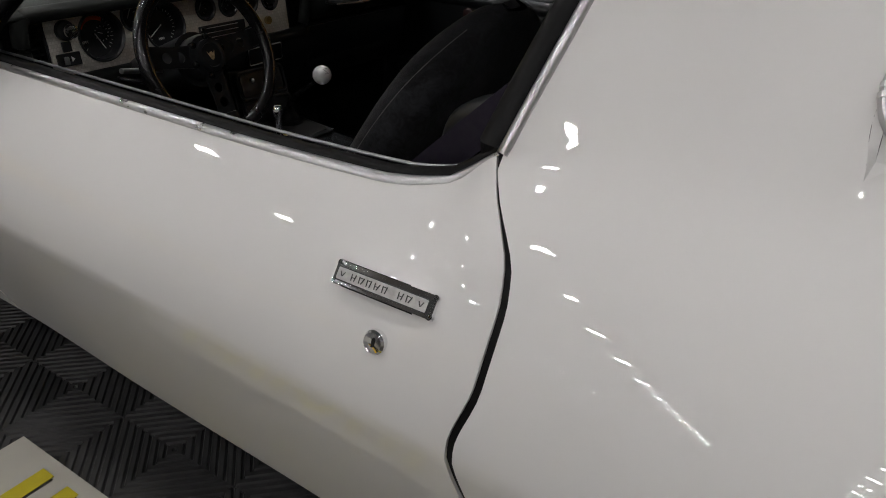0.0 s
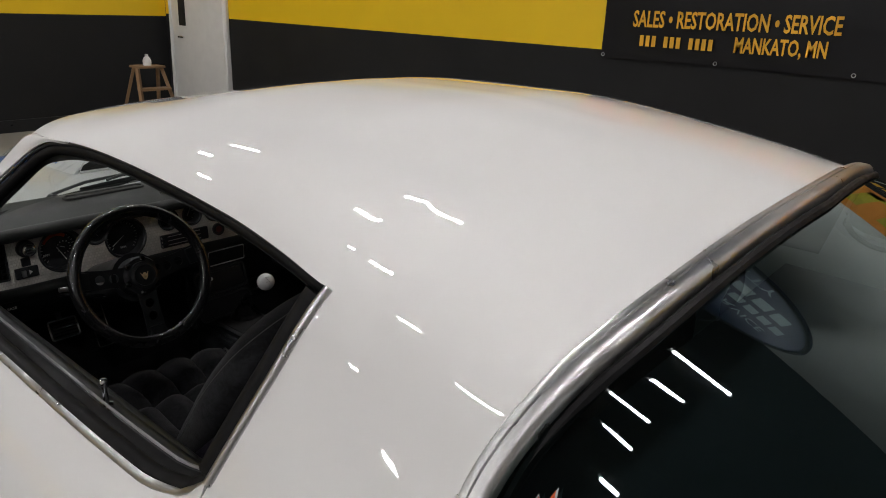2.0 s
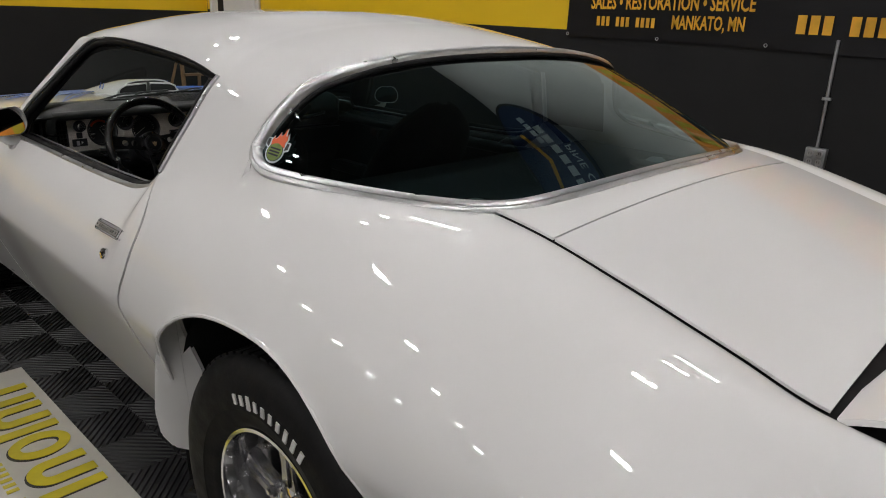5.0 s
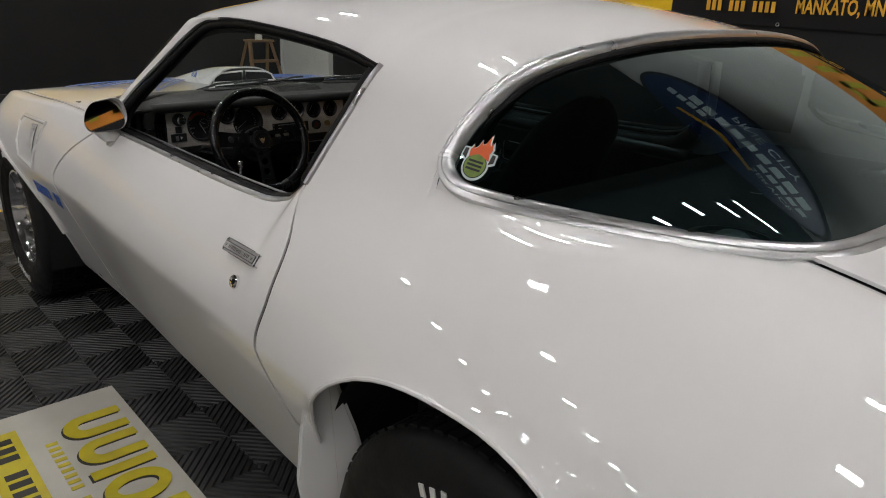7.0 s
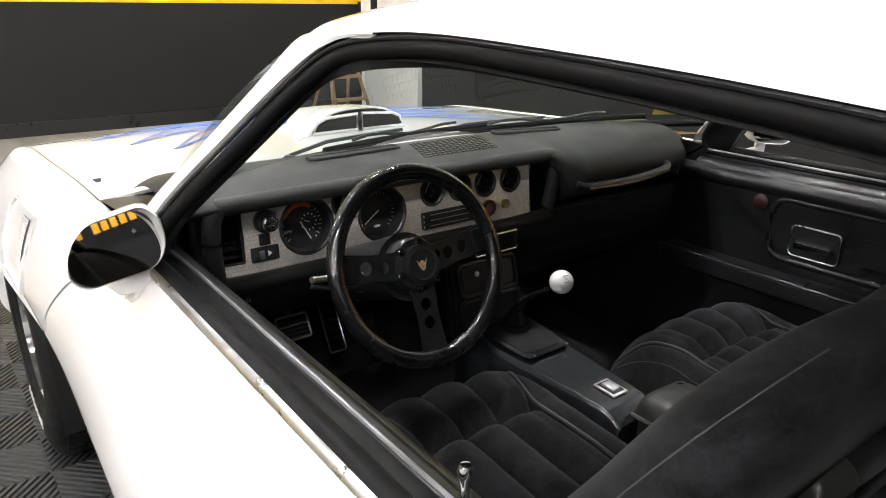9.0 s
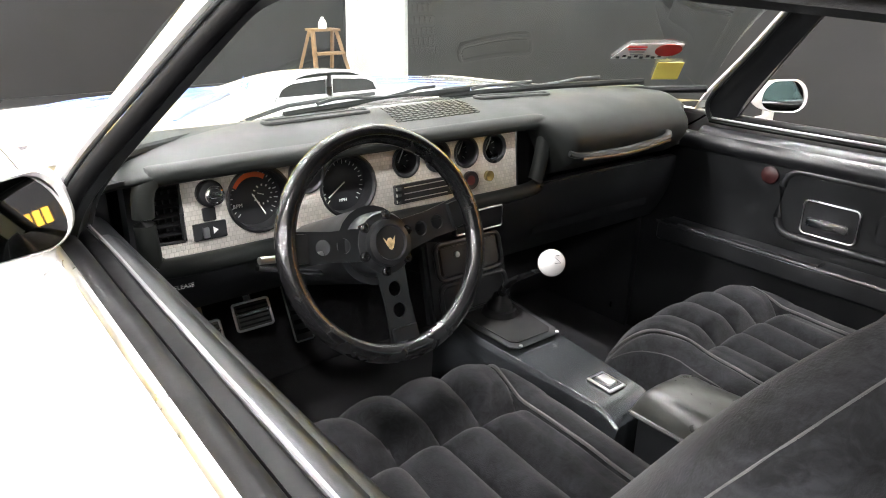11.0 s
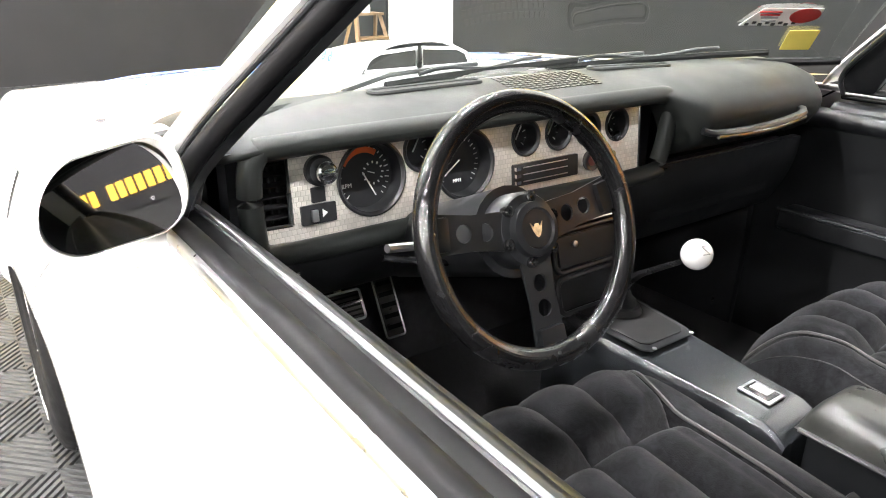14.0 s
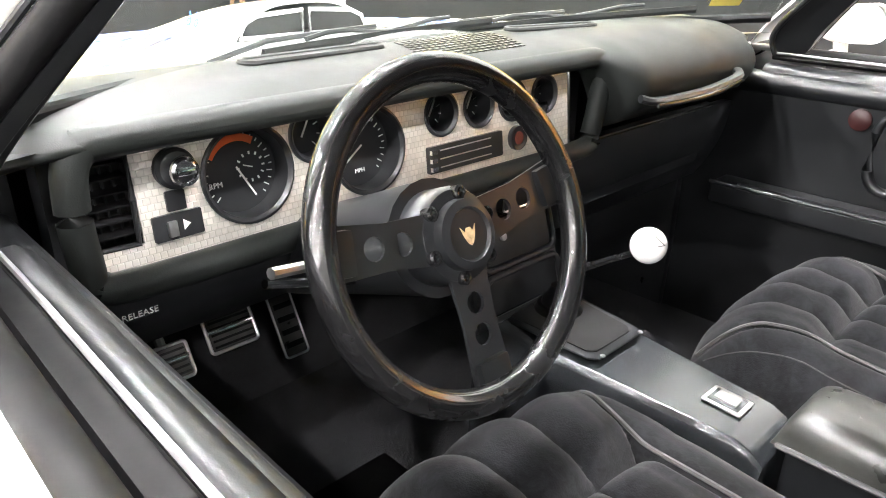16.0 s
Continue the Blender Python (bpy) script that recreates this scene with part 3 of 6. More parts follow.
bm = bmesh.new()
for s in (1, -1):
    join(bm, grid(mirrored(half_glass, s), 60, 24, s < 0))
bmesh.ops.remove_doubles(bm, verts=bm.verts[:], dist=1e-4)
bmesh.ops.recalc_face_normals(bm, faces=bm.faces[:])
calm = [v for v in bm.verts if not v.is_boundary]
for _ in range(10):
    bmesh.ops.smooth_vert(bm, verts=calm, factor=0.5, use_axis_x=True, use_axis_y=True, use_axis_z=True)
rear_glass = part("rear_window", bm, TINTED, car, "tinted wrap-around rear window reflecting the hall")
rear_glass.visible_shadow = False
flip = lambda p: Vector((p.x, -p.y, p.z))
loop = [p for p in TOP_Y[::2]] + [flip(p) for p in TOP_Y[::-2]][1:] + [flip(p) for p in LOW_Y[2::2]] + [p for p in LOW_Y[::-2]][1:-1]


def moulding_band(points, section, centre):
    """A closed band with a stepped cross-section of (across, out) pairs, facing away from centre."""
    b = bmesh.new()
    rings = []
    for i, p in enumerate(points):
        t = (points[(i + 1) % len(points)] - points[i - 1]).normalized()
        out = p - centre
        out = (out - t * out.dot(t)).normalized()
        across = t.cross(out)
        rings.append([b.verts.new(p + across * a + out * o) for a, o in section])
    for r, q in zip(rings, rings[1:] + rings[:1]):
        for k in range(len(section)):
            b.faces.new([r[k], r[(k + 1) % len(section)], q[(k + 1) % len(section)], q[k]])
    bmesh.ops.recalc_face_normals(b, faces=b.faces[:])
    return b


def moulding_piece(points, section, centre):
    """A short open length of the same band."""
    t = (points[1] - points[0]).normalized()
    b = bmesh.new()
    rings = []
    for p in points:
        out = p - centre
        out = (out - t * out.dot(t)).normalized()
        rings.append([b.verts.new(p + t.cross(out) * a + out * o) for a, o in section])
    n = len(section)
    for k in range(n):
        b.faces.new([rings[0][k], rings[0][(k + 1) % n], rings[1][(k + 1) % n], rings[1][k]])
    b.faces.new(rings[0])
    b.faces.new(rings[1][::-1])
    bmesh.ops.recalc_face_normals(b, faces=b.faces[:])
    return b


def evened(points, rounds):
    """A closed line with its small kinks smoothed away."""
    for _ in range(rounds):
        points = [points[i] * 0.5 + (points[i - 1] + points[(i + 1) % len(points)]) * 0.25 for i in range(len(points))]
    return points


even = evened(loop, 5)
for _ in range(2):
    even = evened([q for a, b in zip(even, even[1:] + even[:1]) for q in (a, (a + b) * 0.5)], 2)
BAND = [(a * 0.84, o) for a, o in ((-0.019, -0.012), (-0.019, 0.004), (-0.015, 0.0085), (-0.008, 0.0095), (-0.0045, 0.0085), (-0.0035, 0.0062), (-0.0022, 0.0062), (-0.001, 0.0090), (0.008, 0.0080), (0.014, 0.0045), (0.017, -0.001), (0.017, -0.012))]
part("rear_window_moulding", moulding_band([p + Vector((0.003, 0, 0.009)) for p in even], BAND, Vector((1.30, 0, 0.55))), MOULDING, car, "worn bright metal rear window moulding")
for joint in (28, 216):
    for loop_k in (joint, (240 - joint) % len(even)):
        at = [even[(loop_k + d) % len(even)] + Vector((0.003, 0, 0.009)) for d in (-0, 1)]
        step = (at[1] - at[0]).normalized() * 0.0025
        part("moulding_clip", moulding_piece([at[0] - step, at[0] + step], [(a * 1.06, o + 0.0014) for a, o in BAND], Vector((1.30, 0, 0.55))), STEEL, car, "joint cover of the moulding")
part("rear_window_seal", tube([p + Vector((0.024 if p.x < 1.3 else -0.022, 0.012 * (p.y < -0.5) - 0.012 * (p.y > 0.5), -0.004)) for p in loop], 0.007, 8, True), RUBBER, car)

# upper body behind: strip between side and rear glass or boot lid
DECK_Z = smooth_curve((1.70, 1.046), (1.84, 1.024), (2.0, 0.985), (2.2, 0.93), (2.33, 0.893), (2.46, 0.88))


def quarter_inner(x):
    if x < 1.725:
        k = min(range(61), key=lambda i: abs(LOW_OLD[i].x - x) + (10 if i > 34 else 0))
        return LOW_OLD[k]
    return Vector((x, -0.556, DECK_Z(x) - 0.006))


def quarter_top(u, v):
    x = 1.19 + 1.27 * u
    a = side(x, 1.0)
    b = quarter_inner(x)
    b = Vector((x, b.y, b.z))
    p = a.lerp(b, v)
    bulge = 0.042 * min(1, (x - 1.19) / 0.35)
    return p + Vector((0, -0.25, 0.8)) * bulge * 4 * v * (1 - v) * min(1, (a - b).length / 0.15)


CORNER_W = 0.052


def shell_front(u, v):
    """Welded shell from the door gap to the rear glass: side, sail panel and roof in one sweep."""
    r = v * 96
    if r <= 44:
        z = section_z(r / 44, 0.95)
        x = gap_rear(z) + (1.19 - gap_rear(z)) * u
        return side(x, r / 44)
    w = CORNER_W * (r - 44) / 8 if r <= 52 else CORNER_W + (EDGE_W - CORNER_W) * (r - 52) / 20 if r <= 72 else EDGE_W + (1 - EDGE_W) * (r - 72) / 24
    xa = window_rear(w) + 0.001 if r < 72 else 0.926
    x = xa + (rear_edge(w) - xa) * u
    return sail_point(x, w) if r <= 72 else roof_point(x, w)


def shell_rear(u, v):
    """Rear quarter: side and rounded top up to the glass and the boot lid."""
    r = v * 52
    x = 1.19 + 1.27 * u
    if r <= 44:
        return side(x, r / 44)
    if u == 0:
        return sail_point(1.19, CORNER_W * (r - 44) / 8)
    return quarter_top(u, (r - 44) / 8)


bm = bmesh.new()
for s in (1, -1):
    join(bm, grid(mirrored(shell_front, s), 24, 96, s < 0, outside_arch))
    join(bm, grid(mirrored(shell_rear, s), 96, 52, s < 0, outside_arch))
    join(bm, grid(mirrored(lambda u, v: (lambda w: roof_point(front_edge(w) + (0.926 - front_edge(w)) * u, w))(EDGE_W + (1 - EDGE_W) * v), s), 44, 24, s < 0))
for s in (1, -1):
    fan = bmesh.new()
    arc = [LOW_OLD[4]] + [rounding(t) for t in (0.2, 0.4, 0.6, 0.8)] + [TOP_OLD[9]]
    edge = [sail_point(rear_edge(w), w) for w in (0.052, 0.075, 0.10, 0.13, 0.16, 0.19)]
    glass_side = [TOP_OLD[k] for k in (0, 4, 7, 10, 13, 16)]
    patches = [(CORNER, p, q) for p, q in zip(arc, arc[1:])] + [(edge[0], LOW_OLD[1], CORNER)]
    patches += [(edge[k], glass_side[k], glass_side[k + 1], edge[k + 1]) for k in range(5)]
    for patch in patches:
        made = [fan.verts.new((p.x, p.y * s, p.z)) for p in patch]
        fan.faces.new(made[::-1] if s > 0 else made)
    join(bm, fan)
bmesh.ops.remove_doubles(bm, verts=bm.verts[:], dist=3e-4)
calm = [v for v in bm.verts if v.co.z > 0.72 and v.co.x > 0.93 and (Vector((v.co.x, -abs(v.co.y), v.co.z)) - sail_point(1.19, CORNER_W)).length > 0.03 and not v.is_boundary and not any(e.other_vert(v).is_boundary for e in v.link_edges)]
for _ in range(14):
    bmesh.ops.smooth_vert(bm, verts=calm, factor=0.5, use_axis_x=True, use_axis_y=True, use_axis_z=True)
arch_snap(bm)
bm.normal_update()
part("body_shell", bm, WHITE, car, "glossy white roof and rear quarters mirroring ceiling lights")


def deck(u, v, x0, x1, gap=0.006):
    x = x0 + (x1 - x0) * u
    y = (v * 2 - 1) * (0.556 - gap)
    return Vector((x, y, DECK_Z(x) + 0.022 * (1 - (y / 0.556) ** 2)))


part("rear_deck_filler", grid(lambda u, v: deck(u, v, 1.73 + 0.03 * (1 - (2 * v - 1) ** 2), 1.860), 8, 30, False, None, 0.005), WHITE, car, "white panel between rear window and boot lid")
part("boot_lid", grid(lambda u, v: deck(u, v, 1.864, 2.335), 24, 30, False, None, 0.005), WHITE, car, "glossy white boot lid")
# black sheet under filler and lid, standing for the shade in their gaps
part("boot_gap_shade", grid(lambda u, v: deck(u, v, 1.72, 2.46, -0.006) + Vector((0, 0, -0.012)), 10, 10), RUBBER, car)
part("tail_panel", grid(lambda u, v: Vector((2.345 + 0.11 * u, (v * 2 - 1) * 0.556, 0.888 + 0.03 * math.sin(math.pi * u * 0.5))), 6, 20, False, None, 0.01), WHITE, car, "white rear spoiler")
part("rear_bumper", grid(lambda u, v: (lambda a: Vector((2.46 + 0.06 * math.cos(a) * 1.0, (v * 2 - 1) * 0.80, 0.35 + 0.55 * u)))(0), 6, 20, False, None, 0.03), WHITE, car, "white rear bumper")

# bonnet, cowl and nose
HOOD_Z = smooth_curve((-2.45, 0.58), (-2.2, 0.68), (-1.9, 0.79), (-1.6, 0.885), (-1.2, 0.93), (-0.62, 0.965))


def hood_half(x):
    return min(0.765, side_y(x, TOPZ(x)) - 0.03)


def hood(u, v):
    x = -2.30 + 1.68 * u + 0.05 * (1 - (2 * v - 1) ** 2) * u
    y = (2 * v - 1) * (hood_half(x) - 0.001)
    k = abs(y) / hood_half(x)
    edge = TOPZ(x) + 0.012
    return Vector((x, y, edge + (HOOD_Z(x) + 0.006 - edge) * (1 - k**2.2)))


part("bonnet", grid(hood, 40, 44, False, None, 0.006), WHITE, car, "white bonnet with blue bird decal")
for s in SIDES:

    def fender_top(u, v):
        x = -2.30 + 2.0 * u
        a = side(x, 1.0)
        b = Vector((x, -hood_half(x) - 0.0015, TOPZ(x) + 0.010)) if x < -0.62 else Vector((x, -0.765, TOPZ(x) + 0.012))
        return a.lerp(b, v) + Vector((0, -0.3, 0.6)) * 0.012 * 4 * v * (1 - v)

    part("fender_top", grid(mirrored(fender_top, s), 60, 8, s < 0, None, 0.005), WHITE, car, "white fender crown")
part("nose", grid(lambda u, v: Vector((-2.30 - 0.22 * math.sin(u * math.pi / 2), (2 * v - 1) * (0.62 - 0.10 * u), 0.60 - 0.37 * u**1.4)), 12, 24, True, None, 0.01), WHITE, car, "white sloping nose")
part("cowl", grid(lambda u, v: (lambda y: Vector((-0.645 + (0.645 - 0.30 - 0.16 * (1 - (y / 0.765) ** 2)) * u, y, 0.925 + 0.03 * u)))((2 * v - 1) * 0.765), 8, 24), PLASTIC, car, "black cowl below the windscreen")

# windscreen
SCREEN_LOW = lambda y: Vector((-0.61 + 0.31 * abs(y / 0.745) ** 2.2, y, 0.962 + 0.02 * abs(y / 0.745) ** 2))


def screen(u, v):
    k = 2 * v - 1
    a = SCREEN_LOW(0.745 * k)
    w = 1 - (1 - EDGE_W) * abs(k)
    b = roof_point(front_edge(w), w)
    b = Vector((b.x, abs(b.y) * (1 if k > 0 else -1), b.z))
    return a.lerp(b, u) + Vector((-0.05, 0, 0.045)) * 4 * u * (1 - u) * 0.4


ws = part("windscreen", grid(screen, 20, 40), GLASS, car, "clear laminated windscreen with stickers")
ws.visible_shadow = False
part("windscreen_header", tube([roof_point(front_edge(w), w) + Vector((0.022, 0, -0.030)) for w in [EDGE_W + (1 - EDGE_W) * k / 12 for k in range(13)]] + [flip(roof_point(front_edge(w), w)) + Vector((0.022, 0, -0.030)) for w in [1 - (1 - EDGE_W) * k / 12 for k in range(1, 13)]], 0.018, 8), VINYL, car, "black windscreen header trim")

# inner shell: floor, firewall, door cards
part("cabin_floor", box(-0.85, 1.15, -0.72, 0.72, 0.255, 0.285, 0.004), CARPET, car, "black carpeted cabin floor")
part("firewall", box(-0.80, -0.76, -0.74, 0.74, 0.25, 0.93, 0.004), CARPET, car, "black carpeted toe board")
for e in (-1, 1):
    part("kick_panel", box(-0.80, -0.42, 0.69 * e - 0.012, 0.69 * e + 0.012, 0.26, 0.93, 0.004), PLASTIC, car, "black kick panel")
part("rear_bulkhead", box(1.14, 1.18, -0.72, 0.72, 0.26, 0.90, 0.004), VINYL, car)
part("parcel_shelf", grid(lambda u, v: Vector((1.10 + 0.64 * u, (2 * v - 1) * (0.70 - 0.16 * u), 0.955 + 0.03 * u)), 8, 12, False, None, 0.01), CARPET, car, "black parcel shelf with speakers")
part("underbody", box(-2.2, 2.3, -0.66, 0.66, 0.20, 0.25, 0.01), DARK, car, "dark underbody")
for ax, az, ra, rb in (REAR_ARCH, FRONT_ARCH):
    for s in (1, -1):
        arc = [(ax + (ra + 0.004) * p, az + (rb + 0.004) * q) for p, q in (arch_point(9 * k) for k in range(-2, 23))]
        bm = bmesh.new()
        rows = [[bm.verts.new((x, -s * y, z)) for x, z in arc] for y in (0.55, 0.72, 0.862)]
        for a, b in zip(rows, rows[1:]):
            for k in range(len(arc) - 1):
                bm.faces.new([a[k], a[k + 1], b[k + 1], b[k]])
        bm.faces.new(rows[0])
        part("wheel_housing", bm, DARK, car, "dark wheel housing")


# ---- wheels ----
def wheel(s, x, y):
    """Five-spoke polished wheel with a raised-letter tyre, outer face towards local +z."""
    w = new("wheel")
    w.parent = car
    w["label"] = "polished five-spoke wheel with white-lettered tyre"
    R = 0.362
    prof = [(0.205, -0.10), (0.235, -0.115), (0.30, -0.118), (R - 0.015, -0.105), (R, -0.085), (R, 0.085), (R - 0.012, 0.102), (0.318, 0.114), (0.29, 0.1165), (0.255, 0.115), (0.252, 0.112), (0.226, 0.106), (0.215, 0.100), (0.203, 0.088)]
    part("tyre", lathe(prof, 64), TYRE, w, "black tyre with white lettering")
    tread = bmesh.new()
    for k in range(70):
        a = 2 * math.pi * k / 70
        for j, z in enumerate((-0.065, -0.022, 0.022, 0.065)):
            box(R - 0.004, R + 0.005, -0.011, 0.011, z - 0.019, z + 0.019, bm=tread, m=pose(0, 0, 0, 0, 0, math.degrees(a) + (2.5 if j % 2 else 0)))
    part("tread", tread, TYRE, w, smooth=False)
    rim = lathe([(0.196, -0.10), (0.208, 0.085), (0.206, 0.098), (0.198, 0.098), (0.190, 0.07), (0.185, 0.02), (0.175, 0.0), (0.17, -0.05), (0.15, -0.055)], 56)
    part("rim", rim, CHROME, w, "polished rim with bright lip")
    part("brake_drum", lathe([(0.165, -0.06), (0.165, -0.05), (0.13, -0.045), (0.125, -0.02), (0.0, -0.018)], 40), DARK, w, "dark brake drum behind the spokes")
    sp = bmesh.new()
    for k in range(5):
        m = pose(0, 0, 0, 0, 0, 72 * k)
        prism([(0.05, -0.030), (0.11, -0.024), (0.182, -0.036), (0.182, 0.036), (0.11, 0.024), (0.05, 0.030)], 0.03, m @ Matrix.Translation((0, 0, 0.02)), sp, 0.005)
        prism([(0.06, -0.008), (0.175, -0.010), (0.175, 0.010), (0.06, 0.008)], 0.006, m @ Matrix.Translation((0, 0, 0.049)), sp, 0.002)
    part("spokes", sp, GREYCAST, w, "grey-silver spokes")
    part("centre_cap", lathe([(0.062, 0.02), (0.062, 0.045), (0.05, 0.055), (0.036, 0.06), (0.034, 0.075), (0.0, 0.082)], 32), CHROME, w, "chrome centre cap")
    for k in range(5):
        a = 2 * math.pi * (k + 0.5) / 5
        part("lug_nut", lathe([(0.0095, 0.0), (0.0095, 0.03), (0.006, 0.036), (0, 0.037)], 6, None, Matrix.Translation((0.06 * math.cos(a), 0.06 * math.sin(a), 0.045))), CHROME, w)
    for start, count in ((35, 10), (215, 8)):
        for k in range(count):
            a = start + 5.4 * k
            h = 0.015 if k in (0, 1, 2, 7) else 0.011
            part("sidewall_mark", box(0.277 - h, 0.277 + h, -0.0058, 0.0058, 0.1145, 0.1185, m=pose(0, 0, 0, 0, 0, a)), GAUGE_W, w, smooth=False)
    w.matrix_local = Matrix.Translation((x, y, R)) @ pose(0, 0, 0, 90 * s, 0, 0) @ pose(0, 0, 0, 0, 0, 25)
    return w


for x, y in ((-1.373, 0.765), (1.455, 0.785)):
    wheel(1, x, -y)
    wheel(-1, x, y)

# ---- the car outside: small parts of each side ----
for s in SIDES:
    d = doors[s]
    M = Matrix.Diagonal((1, s, 1, 1))

    def belt(x, dz=0.0, dy=0.0):
        return Vector((x, -(side_y(x, TOPZ(x)) + dy) * s, TOPZ(x) + dz))

    xs = [-0.28 + 1.135 * k / 40 for k in range(41)]
    part("belt_moulding", tube([belt(x, 0.000, -0.007) for x in xs], lambda t: 0.0105 if t < 0.9 else 0.0105 * (1.0 - (t - 0.9) * 4), 10, flat=0.8), MOULDING, d, "chrome belt moulding")
    part("outer_window_seal", tube([belt(x, 0.004, -0.017) for x in xs], 0.0135, 10, flat=0.75), RUBBER, d, "black window seal")
    part("window_slot", tube([belt(x, -0.006, -0.044) for x in xs[:-1]], 0.012, 8, flat=0.6), RUBBER, d, "black rubber window slot")
    part("inner_seal_strip", tube([belt(x, 0.003, -0.056) for x in xs[:-1]], 0.0025, 6), GALV, d, "thin bright strip")
    part("door_top", tube([belt(x, -0.040, -0.072) for x in xs], 0.025, 10, flat=1.0), VINYL, d, "black padded door top")
    # door card inside
    bm = grid(mirrored(lambda u, v: Vector((-0.50 + 1.40 * u, -0.690 - 0.015 * math.sin(math.pi * v), 0.28 + 0.60 * v)), s), 20, 16, s > 0, None, 0.01)
    part("door_card", bm, VINYL, d, "black vinyl door card")
    arm = bmesh.new()
    box(-0.32, 0.62, -0.70, -0.625, 0.60, 0.652, 0.018, 3, arm, M)
    part("armrest", arm, VINYL, d, "long black armrest with tray")
    pull = bmesh.new()
    prism(rounded(0.125, 0.080, 0.012), 0.010, M @ axes((0.081, -0.702, 0.742), (-1, 0, 0), (0, 0, 1)), pull, 0.003)
    part("pull_panel", pull, PLASTIC, d, "black pull panel with bright rim")
    part("pull_rim", tube([M @ Vector((0.081 + x, -0.690, 0.742 + z)) for x, z in rounded(0.122, 0.078, 0.012)], 0.0020, 8, True), STEEL, d, "bright rim")
    part("inner_handle", prism(rounded(0.092, 0.020, 0.006), 0.014, M @ axes((0.081, -0.690, 0.735), (-1, 0, 0), (0, 0, 1)), None, 0.004), CHROME, d, "chrome inner door handle")
    part("card_bead", tube([M @ Vector((0.22 + x, -0.700, 0.760 + z)) for x, z in rounded(0.52, 0.155, 0.04)], 0.010, 10, True), VINYL, d, "moulded rib round the pull panel")
    part("switch_recess", prism(rounded(0.12, 0.075, 0.02), 0.008, M @ axes((0.235, -0.702, 0.752), (-1, 0, 0), (0, 0, 1)), None, 0.004), PLASTIC, d, "black switch recess")
    part("card_top_roll", tube([M @ Vector((-0.46 + 1.32 * k / 20, -0.705, 0.862)) for k in range(21)], 0.024, 12), VINYL, d, "padded roll along the door card")
    part("armrest_tray", box(-0.26, 0.10, -0.67, -0.632, 0.652, 0.658, 0.002, 2, None, M), PLASTIC, d, "shallow armrest tray")
    part("armrest_edge", tube([M @ Vector((-0.32 + 0.94 * k / 10, -0.628, 0.650)) for k in range(11)], 0.004, 8), VINYL, d, "shiny rolled armrest edge")
    part("card_emblem", lathe([(0.021, 0), (0.021, 0.004), (0.018, 0.006), (0, 0.007)], 28, None, M @ axes((-0.072, -0.694, 0.818), (-1, 0, 0), (0, 0, 1))), material("dull_red_emblem", (0.030, 0.007, 0.007), 0.45, var=0.2, scale=60), d, "dark red bird emblem")
    # lock knob on the sill
    part("lock_knob", lathe([(0.011, -0.004), (0.011, 0.001), (0.005, 0.003), (0.0038, 0.026), (0.0062, 0.034), (0.0072, 0.040), (0.0050, 0.045), (0, 0.046)], 16, None, Matrix.Translation((0.473, -0.732 * s, 0.905))), CHROME, d, "chrome lock knob")
    # outer handle: pull-up flap in a bright frame
    hx, hz = 0.782, 0.833
    hy = side_y(hx, hz)
    nx = axes((hx, -hy, hz), (1, 0, 0.0), (0, 0.55, 1))
    # near-black plate: the shade round the flap is put into its colour
    part("handle_gap_shade", prism(rounded(0.139, 0.030, 0.004), 0.006, M @ nx @ pose(0.003, -0.001, -0.003, -8, 0, 0)), DARK, d, "dark plate standing for the shaded gap behind the handle", smooth=False)
    flap = M @ nx @ pose(0, 0, 0, -8, 0, 0)
    h = part("door_handle", prism(rounded(0.136, 0.027, 0.003), 0.021, flap, None, 0.0035), CHROME, d, "chrome flap door handle")
    part("inlay_border", prism(rounded(0.125, 0.0165, 0.002), 0.0012, flap @ pose(0, -0.001, 0.0205)), PLASTIC, h, smooth=False)
    part("handle_inlay", prism(rounded(0.122, 0.0140, 0.0015), 0.0012, flap @ pose(0, -0.001, 0.0212)), material("brushed_silver", (0.42, 0.42, 0.41), 0.40, 0.85, var=0.25, scale=120, bump=0.1, bscale=900), h, "brushed silver inlay")
    strokes = bmesh.new()
    for k in range(8):
        if k != 5:
            cx = -0.038 + 0.0108 * k
            for dx, tilt_a in ((-0.0024, 12), (0.0024, -14 if k % 2 else 0)):
                box(-0.0006, 0.0006, -0.0040, 0.0040, 0.0224, 0.0230, bm=strokes, m=flap @ pose(cx + dx, -0.001, 0, 0, 0, tilt_a - 8))
            box(-0.0024, 0.0024, -0.0005, 0.0005, 0.0224, 0.0230, bm=strokes, m=flap @ pose(cx, 0.002 if k % 3 else -0.001, 0))
    for e in (-1, 1):
        for q in (-1, 1):
            box(-0.0005, 0.0005, -0.0032, 0.0032, 0.0224, 0.0230, bm=strokes, m=flap @ pose(0.0535 * e + 0.0016 * q, -0.001, 0, 0, 0, -28 * q))
    part("handle_lettering", strokes, PLASTIC, h, smooth=False)
    ky, kz = side_y(0.784, 0.782), 0.782
    part("key_lock", lathe([(0.0145, 0), (0.0145, 0.007), (0.012, 0.010), (0.008, 0.009), (0.0, 0.008)], 26, None, M @ axes((0.784, -ky, kz), (1, 0, 0), (0, 0.3, 1))), CHROME, d, "round chrome key lock")
    part("key_slot", box(-0.0012, 0.0012, -0.005, 0.005, 0.008, 0.0102, m=M @ axes((0.784, -ky, kz), (1, 0, 0), (0, 0.3, 1))), DARK, d)
    # door mirror
    mir = new("door_mirror")
    mir.parent = car
